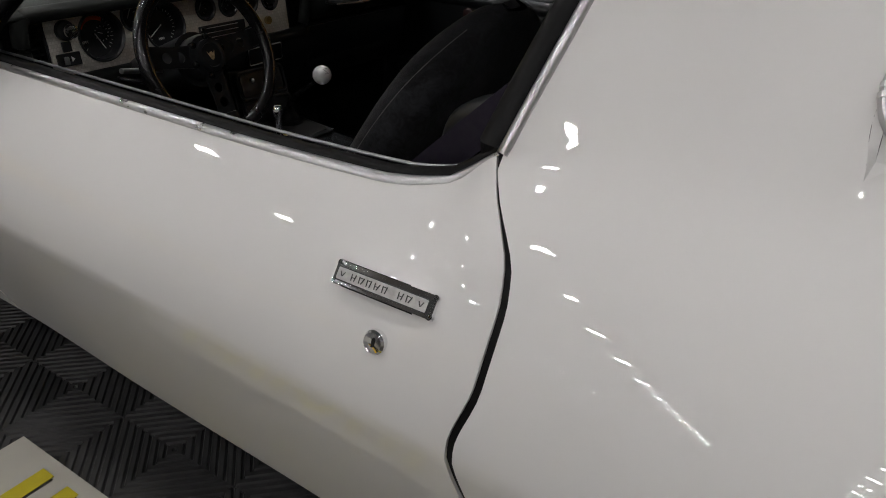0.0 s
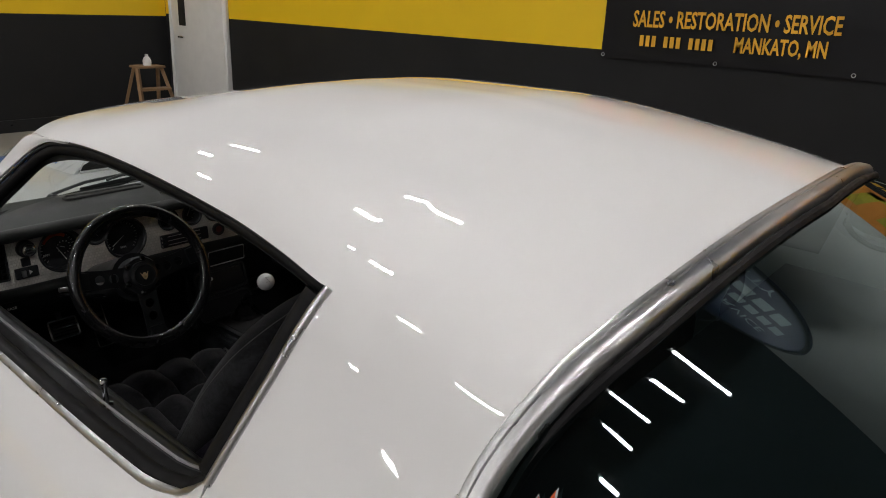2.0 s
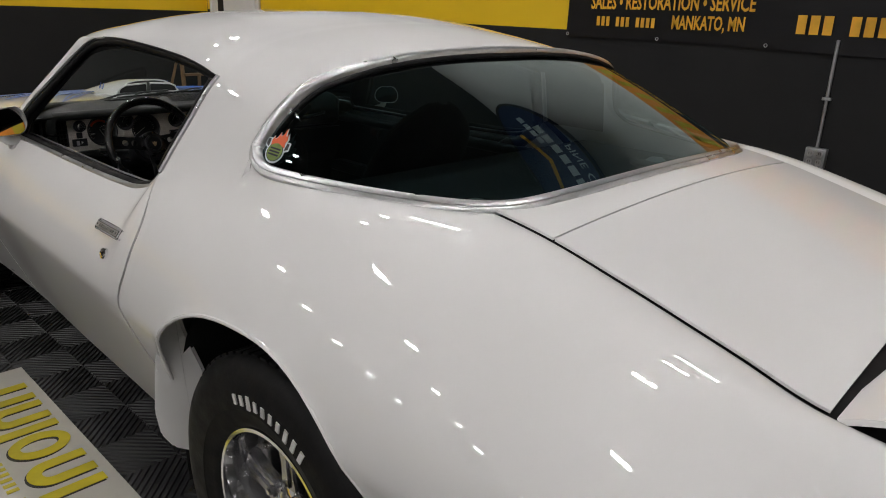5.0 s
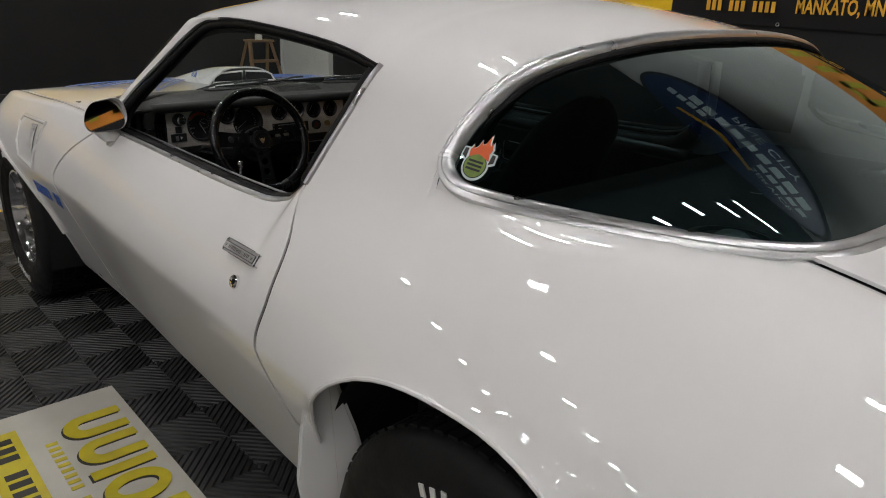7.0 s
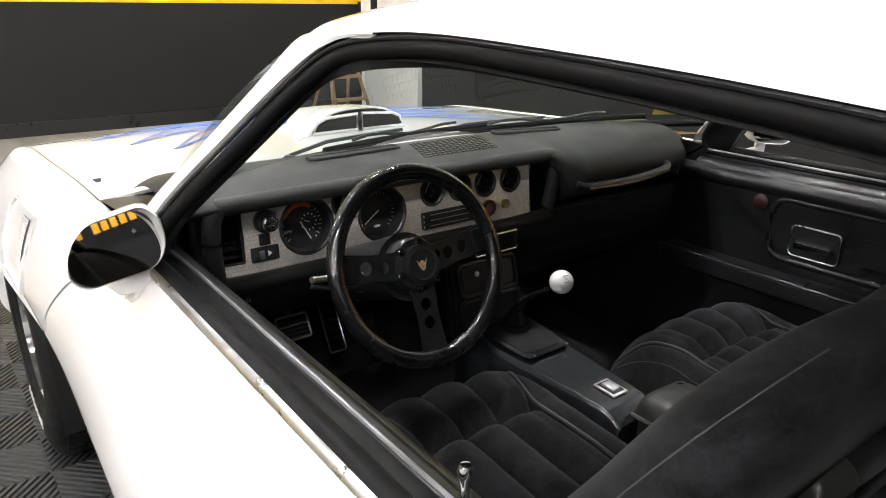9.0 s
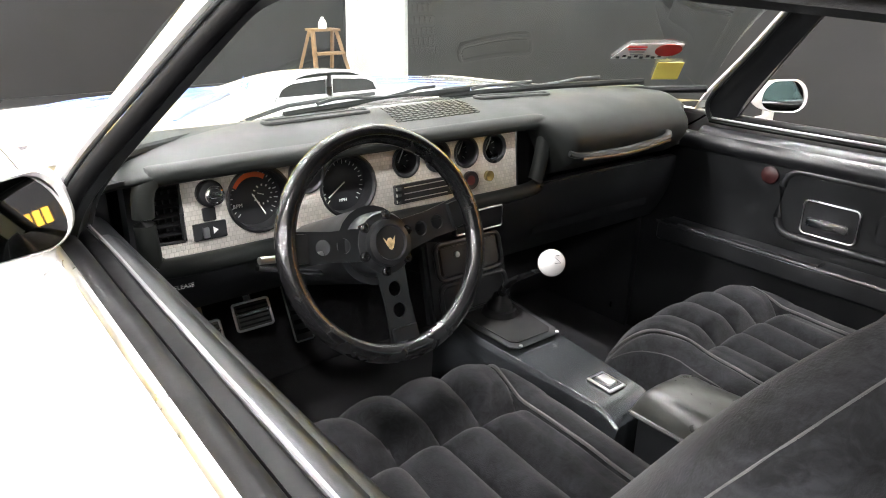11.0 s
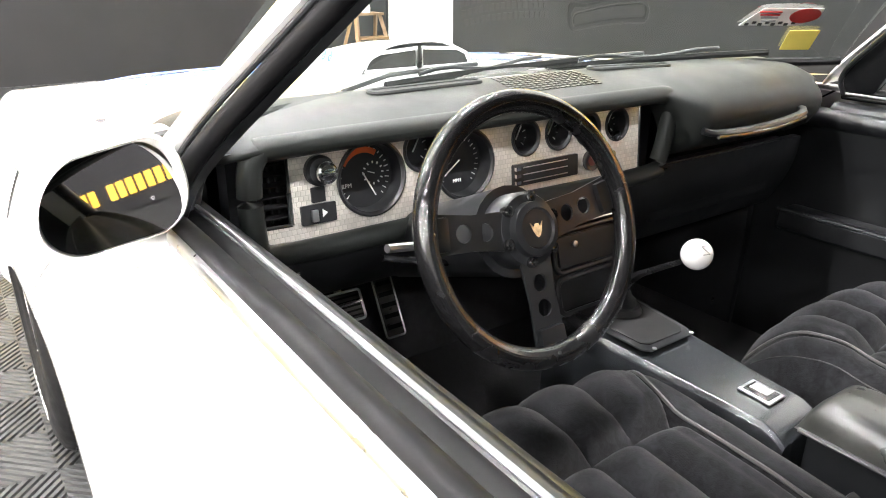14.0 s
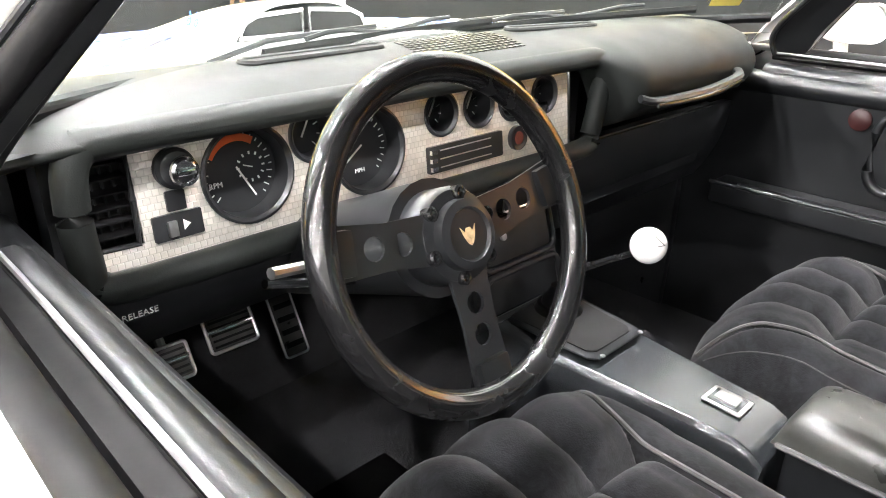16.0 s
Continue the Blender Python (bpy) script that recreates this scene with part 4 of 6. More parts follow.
    mir["label"] = "white bullet door mirror on a short foot"
    ctr = Vector((-0.146, -0.839 * s, 0.980))
    fwd = -(Vector((0.882, 0.42, 0.21)) if s > 0 else Vector((0.80, -0.60, 0.10))).normalized()
    shell = bmesh.new()
    rings = []
    prof = [(-0.004, 1.0), (0.0, 1.03), (0.02, 1.03), (0.05, 0.99), (0.08, 0.88), (0.11, 0.66), (0.128, 0.38), (0.135, 0.0)]
    fr = axes(ctr, Vector((0, 0, 1)).cross(-fwd), (0, 0, 1))
    deep = Vector((-0.95, 0.26, -0.12)).normalized() if s > 0 else fwd
    out = [(x * (1.0 - 0.10 * y / 0.046), y * (1.0 + 0.06 * x / 0.06)) for x, y in rounded(0.152 if s > 0 else 0.112, 0.092 if s > 0 else 0.078, 0.043 if s > 0 else 0.036, 8)]
    for dd, k in prof:
        rings.append([shell.verts.new(fr @ Vector((x * k, y * k, 0)) + deep * dd) for x, y in out])
    for a, b in zip(rings, rings[1:]):
        for k in range(len(out)):
            shell.faces.new([a[k], a[(k + 1) % len(out)], b[(k + 1) % len(out)], b[k]])
    bmesh.ops.remove_doubles(shell, verts=shell.verts[:], dist=1e-5)
    inner = [shell.verts.new(fr @ Vector((x * 0.94, y * 0.925, 0)) + fwd * 0.008) for x, y in out]
    for k in range(len(out)):
        shell.faces.new([rings[0][k], rings[0][(k + 1) % len(out)], inner[(k + 1) % len(out)], inner[k]])
    bmesh.ops.recalc_face_normals(shell, faces=shell.faces[:])
    part("mirror_shell", shell, WHITE, mir, "white mirror shell")
    gb = bmesh.new()
    nz = -fwd
    fg = axes(ctr + fwd * 0.006, Vector((0, 0, 1)).cross(nz), nz.cross(Vector((0, 0, 1)).cross(nz)))
    gb.faces.new([gb.verts.new(fg @ Vector((x * 0.955, y * 0.94, 0))) for x, y in out])
    part("mirror_glass", gb, material("mirror_silver", (0.75, 0.75, 0.75), 0.02, 1.0), mir, "dark mirror glass")
    part("mirror_foot", tube([ctr + fwd * 0.06 + Vector((0, 0.01 * s, -0.035)), ctr + fwd * 0.045 + Vector((0, 0.025 * s, -0.06)), Vector((-0.200, -0.790 * s, 0.905))], lambda t: 0.015 + 0.002 * t, 14, up=(1, 0, 0)), WHITE, mir)
    part("mirror_base", lathe([(0.027, 0), (0.027, 0.004), (0.024, 0.007), (0.0, 0.008)], 26, None, M @ axes((-0.205, -side_y(-0.205, 0.893) - 0.001, 0.893), (1, 0, 0), (0, 0.3, 1))), WHITE, mir, "white mirror foot plate")
    part("mirror_screw", lathe([(0.006, 0), (0.006, 0.003), (0, 0.004)], 12, None, M @ axes((-0.200, -side_y(-0.2, 0.888) - 0.010, 0.888), (1, 0, 0), (0, 0.3, 1))), STEEL, mir)
    # fender vent
    vent = new("fender_vent")
    vent.parent = car
    vent["label"] = "white fender air extractor with black mesh"
    vm = lambda x, z, o=0.0: M @ Vector((x, -(side_y(x, z) + o), z))
    VO = [(-1.030, 0.856), (-0.785, 0.860), (-0.818, 0.760), (-0.826, 0.697), (-1.000, 0.710), (-1.038, 0.765), (-1.055, 0.835)]
    inset = lambda k: [(-0.905 + (x + 0.905) * k, 0.775 + (z - 0.775) * k) for x, z in VO]
    part("vent_rim", tube([vm(x, z, 0.002) for x, z in VO], 0.008, 8, True), WHITE, vent)
    bm = bmesh.new()
    loop_at = lambda k, o: [vm(a[0] + (b[0] - a[0]) * q / 5, a[1] + (b[1] - a[1]) * q / 5, o) for a, b in zip(inset(k), inset(k)[1:] + inset(k)[:1]) for q in range(5)]
    rows = [[bm.verts.new(p) for p in loop_at(k, o)] for k, o in ((1.0, 0.004), (0.94, 0.003), (0.88, 0.0025), (0.5, 0.002), (0.1, 0.002))]
    for a, b in zip(rows, rows[1:]):
        for k in range(len(a)):
            bm.faces.new([a[k], a[(k + 1) % len(a)], b[(k + 1) % len(a)], b[k]])
    bm.faces.new(rows[-1])
    part("vent_pocket", bm, WHITE, vent, "white vent pocket", smooth=False)
    MO = [(-0.922, 0.842), (-0.850, 0.846), (-0.832, 0.745), (-0.866, 0.752)]
    mesh_at = lambda u, v, o: vm(*[(MO[0][c] + (MO[1][c] - MO[0][c]) * u) * (1 - v) + (MO[3][c] + (MO[2][c] - MO[3][c]) * u) * v for c in (0, 1)], o)
    part("vent_mesh", grid(lambda u, v: mesh_at(u, v, 0.0045), 6, 10, s < 0), DARK, vent, "black mesh", smooth=False)
    wires = bmesh.new()
    for k in range(1, 16):
        tube([mesh_at(q / 6, k / 16, 0.0058) for q in range(7)], 0.0011, 4, False, wires)
        if k < 8:
            tube([mesh_at(k / 8, q / 10, 0.0058) for q in range(11)], 0.0011, 4, False, wires)
    part("vent_grid", wires, WHITE, vent, smooth=False)
    # blue lettering low on the fender as slanted bars
    for k in range(8):
        if k != 5:
            x = -0.93 + 0.042 * k
            z = 0.602 + 0.001 * k
            at = M @ axes((x, -side_y(x, z) - 0.003, z), (1, 0, 0), (0.25, -0.25, 1))
            c0 = 0.004 if k % 2 else -0.006
            mark = [(-0.014, -0.024), (-0.005, -0.024), (-0.005, c0), (0.004, c0), (0.004, -0.024), (0.013, -0.024), (0.013, 0.024), (0.004, 0.024), (0.004, c0 + 0.010), (-0.005, c0 + 0.010), (-0.005, 0.024), (-0.014, 0.024)]
            part("fender_mark", prism(mark, 0.0015, at), BLUE, car, "blue fender mark", smooth=False)
    # wheel lip and deflector ahead of the rear wheel
    ax, az, ra, rb = REAR_ARCH
    lip = [Vector((ax + ra * p, 0, az + rb * q)) for p, q in (arch_point(k) for k in range(0, 161, 5))]
    part("wheel_lip", tube([Vector((p.x, -s * (side_y(p.x, p.z) + 0.001), p.z)) for p in lip], 0.0045, 8), WHITE, car, "rolled white wheel arch lip")
    ax, az, ra, rb = FRONT_ARCH
    lip = [Vector((ax + ra * p, 0, az + rb * q)) for p, q in (arch_point(k) for k in range(5, 190, 5))]
    part("wheel_lip", tube([Vector((p.x, -s * (side_y(p.x, max(p.z, 0.3)) + 0.002), p.z)) for p in lip], 0.010, 8), WHITE, car, "rolled white wheel arch lip")

    plate_out = [(0.80, 0.45), (0.82, 0.55), (0.85, 0.65), (0.868, 0.73), (0.874, 0.73), (0.905, 0.66), (0.918, 0.56), (0.926, 0.45), (0.918, 0.385), (0.895, 0.345), (0.85, 0.322), (0.80, 0.318), (0.79, 0.35)]
    for cx, dz, name_x in ((1.058, 0.0, 0), (-1.715, -0.045, 1)):
        m = axes((cx + 0.442, 0, dz), (-0.45, -0.89 * s, 0), (0, 0, 1))
        part("wheel_deflector", prism([((a - 0.022 * name_x) * 1.124, b) for a, b in plate_out], 0.014, m, None, 0.006), WHITE, car, "white plastic air deflector ahead of the wheel")

# shaker scoop through the bonnet
scoop = new("hood_scoop")
scoop.parent = car
scoop["label"] = "white bonnet scoop with two dark rear openings"


def scoop_skin(u, v):
    x = -0.86 - 0.50 * u
    k = 2 * v - 1
    half = 0.165 - 0.02 * u
    hgt = 0.075 * (1 - u**2.2)
    return Vector((x, -0.037 + half * k, 0.948 - 0.02 * u + hgt * (1 - abs(k) ** 3.2)))


part("scoop_shell", grid(scoop_skin, 24, 32, True, None, 0.006), WHITE, scoop)
for e in (-1, 1):
    # no hole is cut: a dark plate carries the shade of each opening
    part("scoop_mouth", prism([(0.008, 0.014), (0.142, 0.014), (0.132, 0.040), (0.105, 0.052), (0.008, 0.058)], 0.004, axes((-0.862, -0.037, 0.948), (0, e, 0), (0, 0, 1))), DARK, scoop, "flat dark plate standing for the shaded scoop opening", smooth=False)
    part("scoop_mouth_rim", tube([Vector((-0.857, -0.037 + e * y, 0.948 + z)) for y, z in [(0.008, 0.014), (0.142, 0.014), (0.132, 0.040), (0.105, 0.052), (0.008, 0.058)]], 0.0045, 6, True), WHITE, scoop)
    words("6.6", 0.042, axes((-1.00, -0.037 + e * 0.160, 0.985), (e * 1, 0, 0), (0, -e * 0.35, 1)), BLUE, scoop, "scoop_number", label="blue engine size number")
bm, fill = bmesh.new(), bmesh.new()
on_hood = lambda p, o: Vector((p.x, p.y, hood((p.x + 2.3) / 1.68, 0.5 + p.y / 2 / hood_half(p.x)).z + o))
for side_s in (1, -1):
    for k in range(4):
        root = Vector((-1.42 + 0.05 * k, side_s * 0.10, 0))
        tip = Vector((-1.36 + 0.20 * k, side_s * (0.62 - 0.055 * k), 0))
        for bend, target, r in ((0.055, bm, 0.012), (-0.045, bm, 0.009), (0.012, fill, 0.0045)):
            mid = root.lerp(tip, 0.5) + Vector((-0.10 + 0.03 * k + bend, side_s * 0.03, 0))
            end = tip if target is bm else tip.lerp(root, 0.18)
            a = [on_hood(p, 0.003) for p in spline([root, mid, end], 16)]
            tube(a, lambda t, r=r: r * (1.2 - 0.7 * t), 6, False, target, 0.12)
part("bird_feathers", fill, LBLUE, car, "light blue feather shapes on the bonnet")
part("bird_decal", bm, BLUE, car, "blue bird outline on the bonnet")

part("windscreen_seal", tube([SCREEN_LOW(0.745 * k / 20) + Vector((-0.004, 0, 0.004)) for k in range(-20, 21)], 0.010, 8), RUBBER, car, "black rubber seal along the foot of the windscreen")

# wipers
for y0, y1 in ((-0.30, 0.10), (0.12, 0.52)):
    wp = new("wiper")
    wp.parent = car
    wp["label"] = "black wiper arm at rest"
    pts = [SCREEN_LOW(y) + Vector((-0.004, 0, 0.014 + 0.012 * k / 11)) for k, y in enumerate(np.linspace(y0, y1 + 0.1, 12))]
    part("wiper_blade", tube(pts, 0.0050, 6, flat=1.6), RUBBER, wp, "black rubber blade")
    part("wiper_bridge", tube([p + Vector((-0.006, 0, 0.010 + 0.006 * math.sin(k * 1.2))) for k, p in enumerate(pts[2:10])], 0.0040, 6), PLASTIC, wp, "black blade carrier")
    part("wiper_arm", tube([pts[0] + Vector((-0.05, -0.06, -0.012))] + [p + Vector((-0.022, -0.02, 0.012)) for p in pts[1:7]], 0.0065, 6, flat=0.7), PLASTIC, wp, "black wiper arm")
    part("wiper_pivot", lathe([(0.016, 0), (0.016, 0.012), (0.010, 0.018), (0, 0.018)], 16, None, pose(pts[0].x - 0.05, pts[0].y - 0.06, 0.950)), PLASTIC, wp)


# ---- the car inside ----
def plate(outline, holes, depth, m):
    """A flat plate with round holes right through it."""
    b = bmesh.new()
    edges = []
    for ring in [outline] + holes:
        vs = [b.verts.new((x, y, 0)) for x, y in ring]
        edges += [b.edges.new((vs[k], vs[(k + 1) % len(vs)])) for k in range(len(vs))]
    bmesh.ops.triangle_fill(b, use_beauty=True, edges=edges)
    got = bmesh.ops.extrude_face_region(b, geom=b.faces[:])
    bmesh.ops.translate(b, verts=[v for v in got["geom"] if isinstance(v, bmesh.types.BMVert)], vec=(0, 0, depth))
    bmesh.ops.recalc_face_normals(b, faces=b.faces[:])
    bmesh.ops.transform(b, matrix=m, verts=b.verts[:])
    return b


dash = new("dashboard")
dash.parent = car
dash["label"] = "black padded dashboard with engine-turned metal instrument panel"
DRV = [(p.x, p.y) for p in spline([(x, z, 0) for x, z in ((-0.62, 0.962), (-0.52, 0.985), (-0.42, 0.982), (-0.355, 0.972), (-0.328, 0.960), (-0.330, 0.948), (-0.362, 0.940), (-0.372, 0.936))], 57)]
PAS = [(p.x, p.y) for p in spline([(x, z, 0) for x, z in ((-0.62, 0.962), (-0.50, 0.986), (-0.38, 0.982), (-0.300, 0.955), (-0.268, 0.915), (-0.285, 0.870), (-0.330, 0.838), (-0.36, 0.825))], 57)]


def pad(u, v):
    y = -0.70 + 1.40 * v
    k = min(1, max(0, (y - 0.165) / 0.075))
    k = k * k * (3 - 2 * k)
    a, b = DRV[round(u * 56)], PAS[round(u * 56)]
    e = min(1, (0.70 - abs(y)) / 0.06)
    x, z = a[0] + (b[0] - a[0]) * k, a[1] + (b[1] - a[1]) * k
    return Vector((min(x, -0.30) - (0.05 * (1 - e) ** 2 if u > 0.3 else 0), y, z - 0.02 * (1 - e) ** 2)) if e < 1 else Vector((x, y, z))


part("dash_pad", grid(pad, 56, 140, True), DASHTOP, dash, "black padded vinyl dash top")
part("lower_dash", grid(lambda u, v: Vector((-0.352 - 0.06 * u**2, -0.70 + 1.40 * v, 0.815 - (0.100 + 0.07 * min(1, max(0, (v - 0.36) / 0.1))) * u)), 10, 40, True, None, 0.02), PLASTIC, dash, "black lower dashboard")
# surround of the instrument panel
lip = [Vector((-0.342, y, z)) for y, z in [(-0.645, 0.82), (-0.648, 0.90), (-0.635, 0.948), (-0.58, 0.955), (-0.2, 0.956), (0.10, 0.956), (0.185, 0.952), (0.205, 0.93), (0.185, 0.83), (0.15, 0.803), (-0.2, 0.803), (-0.6, 0.803)]]
part("panel_surround", tube(spline(lip + [lip[0]], 80)[:-1], 0.017, 12, True), DASHTOP, dash, "black rounded surround")
part("panel_recess", box(-0.43, -0.392, -0.66, 0.21, 0.80, 0.95), PLASTIC, dash)
tilt = axes((-0.362, -0.25, 0.875), (0, 1, 0), (-0.10, 0, 1))
BZ = [(-0.333, -0.062), (0.385, -0.062), (0.385, 0.060), (-0.333, 0.063)]
VENT = [(-0.378, 0.057), (-0.386, 0.01), (-0.389, -0.034), (-0.338, -0.036), (-0.336, 0.01), (-0.335, 0.057)]
GAUGES = [(-0.205, 0.011, 0.055), (-0.114, 0.040, 0.032), (-0.033, 0.006, 0.056), (0.097, 0.033, 0.029), (0.173, 0.033, 0.029), (0.247, 0.031, 0.029), (0.324, 0.031, 0.029)]
metal = plate(BZ, [ellipse(r, r, 40, x, y) for x, y, r in GAUGES], 0.004, tilt)
prism([(-0.386, -0.062), (-0.333, -0.062), (-0.333, -0.037), (-0.3885, -0.036), (-0.390, -0.030), (-0.396, -0.050)], 0.004, tilt, metal)
prism([(-0.380, 0.0575), (-0.333, 0.0575), (-0.333, 0.063), (-0.374, 0.064)], 0.004, tilt, metal)
part("instrument_plate", metal, BEZEL, dash, "engine-turned aluminium instrument plate", smooth=False)
part("plate_edge", tube([tilt @ Vector((x, y, 0.004)) for x, y in ((-0.385, -0.064), (0.387, -0.064), (0.387, 0.062))], 0.003, 6), CHROME, dash, "bright edge strip")
for i, (x, y, r) in enumerate(GAUGES):
    g = part("gauge", lathe([(r + 0.003, 0.004), (r + 0.003, 0.007), (r, 0.008), (r - 0.004, 0.004), (r - 0.006, -0.022), (0, -0.022)], 40, None, tilt @ pose(x, y, 0)), PLASTIC, dash, "round black gauge")
    marks = bmesh.new()
    big = r > 0.05
    n = 24 if big else 9
    for k in range(n):
        a = 225 - 270 * k / (n - 1)
        q = r * 0.80
        box(q - (0.004 if k % 2 else 0.007), q, -0.0006, 0.0006, -0.0215, -0.0205, bm=marks, m=tilt @ pose(x, y, 0) @ pose(0, 0, 0, 0, 0, a))
    part("gauge_marks", marks, GAUGE_W, g, smooth=False)
    part("needle", box(-0.006, r * 0.66, -0.0009, 0.0009, -0.019, -0.0175, m=tilt @ pose(x, y, 0) @ pose(0, 0, 0, 0, 0, -62 if i == 0 else (215 if big else 60))), GAUGE_W, g, smooth=False)
    if i == 0:
        arc = bmesh.new()
        for k in range(14):
            box(r * 0.62, r * 0.78, -0.0035, 0.0035, -0.0212, -0.0202, bm=arc, m=tilt @ pose(x, y, 0) @ pose(0, 0, 0, 0, 0, 60 + 6.5 * k))
        part("red_line", arc, ORANGE, g, "orange red-line band", smooth=False)
        ring = bmesh.new()
        for k in range(12):
            box(0.0145, 0.018, -0.001, 0.001, -0.0205, -0.0195, bm=ring, m=tilt @ pose(x + 0.016, y + 0.002, 0) @ pose(0, 0, 0, 0, 0, 30 * k))
        box(-0.002, 0.010, -0.0007, 0.0007, -0.020, -0.019, bm=ring, m=tilt @ pose(x + 0.016, y + 0.002, 0) @ pose(0, 0, 0, 0, 0, 160))
        part("clock_dial", ring, GAUGE_W, g, "small clock dial", smooth=False)
        words("RPM", 0.009, tilt @ pose(x - 0.03, y - 0.012, -0.0205), GAUGE_W, g, "gauge_word")
    if i == 2:
        words("MPH", 0.008, tilt @ pose(x + 0.0, y - 0.03, -0.0205), GAUGE_W, g, "gauge_word")
vent = part("side_vent", tube([tilt @ Vector((x, y, 0.003)) for x, y in VENT], 0.0035, 8, True), PLASTIC, dash, "black side air vent in the metal plate")
part("vent_back", prism([(x * 0.99 - 0.002, y) for x, y in VENT], 0.001, tilt @ pose(0, 0, -0.022)), DARK, vent, smooth=False)
for k in range(6):
    part("vent_slat", box(-0.025, 0.025, -0.0012, 0.0012, -0.018, -0.004, 0.0005, m=tilt @ pose(-0.361, -0.027 + 0.015 * k, 0) @ pose(0, 0, 0, 18, 0, 0)), RUBBER, vent)
for k in range(4):
    part("vent_vane", box(-0.0010, 0.0010, -0.043, 0.043, -0.020, -0.014, m=tilt @ pose(-0.378 + 0.011 * k, 0.010, 0)), PLASTIC, vent)
part("light_switch_collar", lathe([(0.022, 0.004), (0.022, 0.012), (0.018, 0.016), (0.0, 0.016)], 28, None, tilt @ pose(-0.290, 0.035, 0)), PLASTIC, dash)
part("light_switch", lathe([(0.006, 0.012), (0.006, 0.020), (0.013, 0.022), (0.016, 0.029), (0.015, 0.034), (0.012, 0.035), (0.011, 0.032), (0, 0.032)], 24, None, tilt @ pose(-0.289, 0.034, 0)), CHROME, dash, "chrome headlight knob")
part("knob_bar", box(-0.010, 0.010, -0.0035, 0.0035, 0.030, 0.038, 0.0025, m=tilt @ pose(-0.289, 0.034, 0)), CHROME, dash, "bright grip bar of the knob")
part("warning_window", prism(rounded(0.021, 0.022, 0.002), 0.004, tilt @ pose(-0.294, 0.001, 0.003)), PLASTIC, dash, smooth=False)
sw = part("wiper_switch", prism(rounded(0.054, 0.028, 0.002), 0.005, tilt @ pose(-0.296, -0.026, 0.003)), PLASTIC, dash, "black wiper switch", smooth=False)
part("switch_lever", box(-0.005, 0.005, -0.010, 0.007, 0.008, 0.014, 0.002, m=tilt @ pose(-0.304, -0.026, 0)), STEEL, sw)
part("switch_arrow", prism([(0, -0.006), (0.008, 0), (0, 0.006)], 0.0006, tilt @ pose(-0.291, -0.026, 0.0082)), GAUGE_W, sw, smooth=False)
part("indicator_lamp", prism(rounded(0.045, 0.010, 0.001), 0.003, tilt @ pose(-0.105, -0.012, 0.003)), BEZEL, dash, smooth=False)
radio = part("radio", prism(rounded(0.152, 0.038, 0.003), 0.007, tilt @ pose(0.140, -0.028, 0.003)), PLASTIC, dash, "black heater control panel with silver slides", smooth=False)
for k in range(3):
    part("slide", box(-0.075, -0.065, -0.003, 0.003, 0.010, 0.016, m=tilt @ pose(0.140, -0.040 + 0.012 * k, 0)), CHROME, radio)
    part("slide_track", box(-0.055, 0.05, -0.0008, 0.0008, 0.0100, 0.0108, m=tilt @ pose(0.140, -0.040 + 0.012 * k, 0)), STEEL, radio)
part("defog_button", lathe([(0.019, 0.004), (0.019, 0.012), (0.014, 0.010), (0, 0.010)], 28, None, tilt @ pose(0.253, -0.027, 0)), PLASTIC, dash, "round dark button with red mark")
part("button_mark", lathe([(0.010, 0.010), (0.010, 0.0115), (0, 0.0115)], 20, None, tilt @ pose(0.253, -0.027, 0)), material("dim_red_mark", (0.09, 0.018, 0.016), 0.4, var=0.2, scale=80), dash)
part("lighter", lathe([(0.011, 0.004), (0.011, 0.012), (0.006, 0.010), (0, 0.010)], 20, None, tilt @ pose(0.304, -0.025, 0)), material("dull_brass", (0.30, 0.24, 0.10), 0.35, 0.8, var=0.2, scale=80), dash, "brass cigar lighter")
# defroster slots, speaker grille, grab handle, glove box
def pad_height(x, line):
    """Height of the dash top at x, along its front to back line."""
    a, b = next(((p, q) for p, q in zip(line, line[1:]) if p[0] <= x <= q[0]), (line[0], line[1]))
    return a[1] + (b[1] - a[1]) * (x - a[0]) / (b[0] - a[0])


for (xa, ya), (xb, yb), line in (((-0.478, -0.378), (-0.489, -0.165), DRV), ((-0.495, 0.142), (-0.453, 0.312), PAS)):
    mid_x = (xa + xb) / 2
    length = math.hypot(xb - xa, yb - ya)
    slot = axes((mid_x, (ya + yb) / 2, pad_height(mid_x, line)), (xb - xa, yb - ya, 0), (-1, 0, 0))
    # raised plate, coloured near-black for the shade down in the slot
    part("defrost_slot", prism(rounded(length, 0.017, 0.007), 0.003, slot), DARK, dash, "long dark plate standing for the shaded defroster slot", smooth=False)
    part("defrost_rim", tube([slot @ Vector((x, y, 0.001)) for x, y in rounded(length + 0.014, 0.029, 0.013)], 0.005, 8, True), DASHTOP, dash, "padded slot rim")
gr = bmesh.new()
for i in range(9):
    x = -0.502 + 0.013 * i
    z = pad_height(x + 0.004, DRV)
    for j in range(16):
        y = -0.118 + 0.0132 * j - 0.0042 * i
        box(x, x + 0.0085, y, y + 0.0088, z - 0.002, z + 0.0012, bm=gr)
part("speaker_grille", gr, VINYL, dash, "perforated speaker grille", smooth=False)
part("grab_handle", tube(spline([(-0.262, 0.20, 0.896), (-0.248, 0.23, 0.891), (-0.242, 0.37, 0.889), (-0.248, 0.51, 0.897), (-0.262, 0.54, 0.905)], 24), 0.010, 8, flat=0.7), VINYL, dash, "black grab handle with bright lower edge")
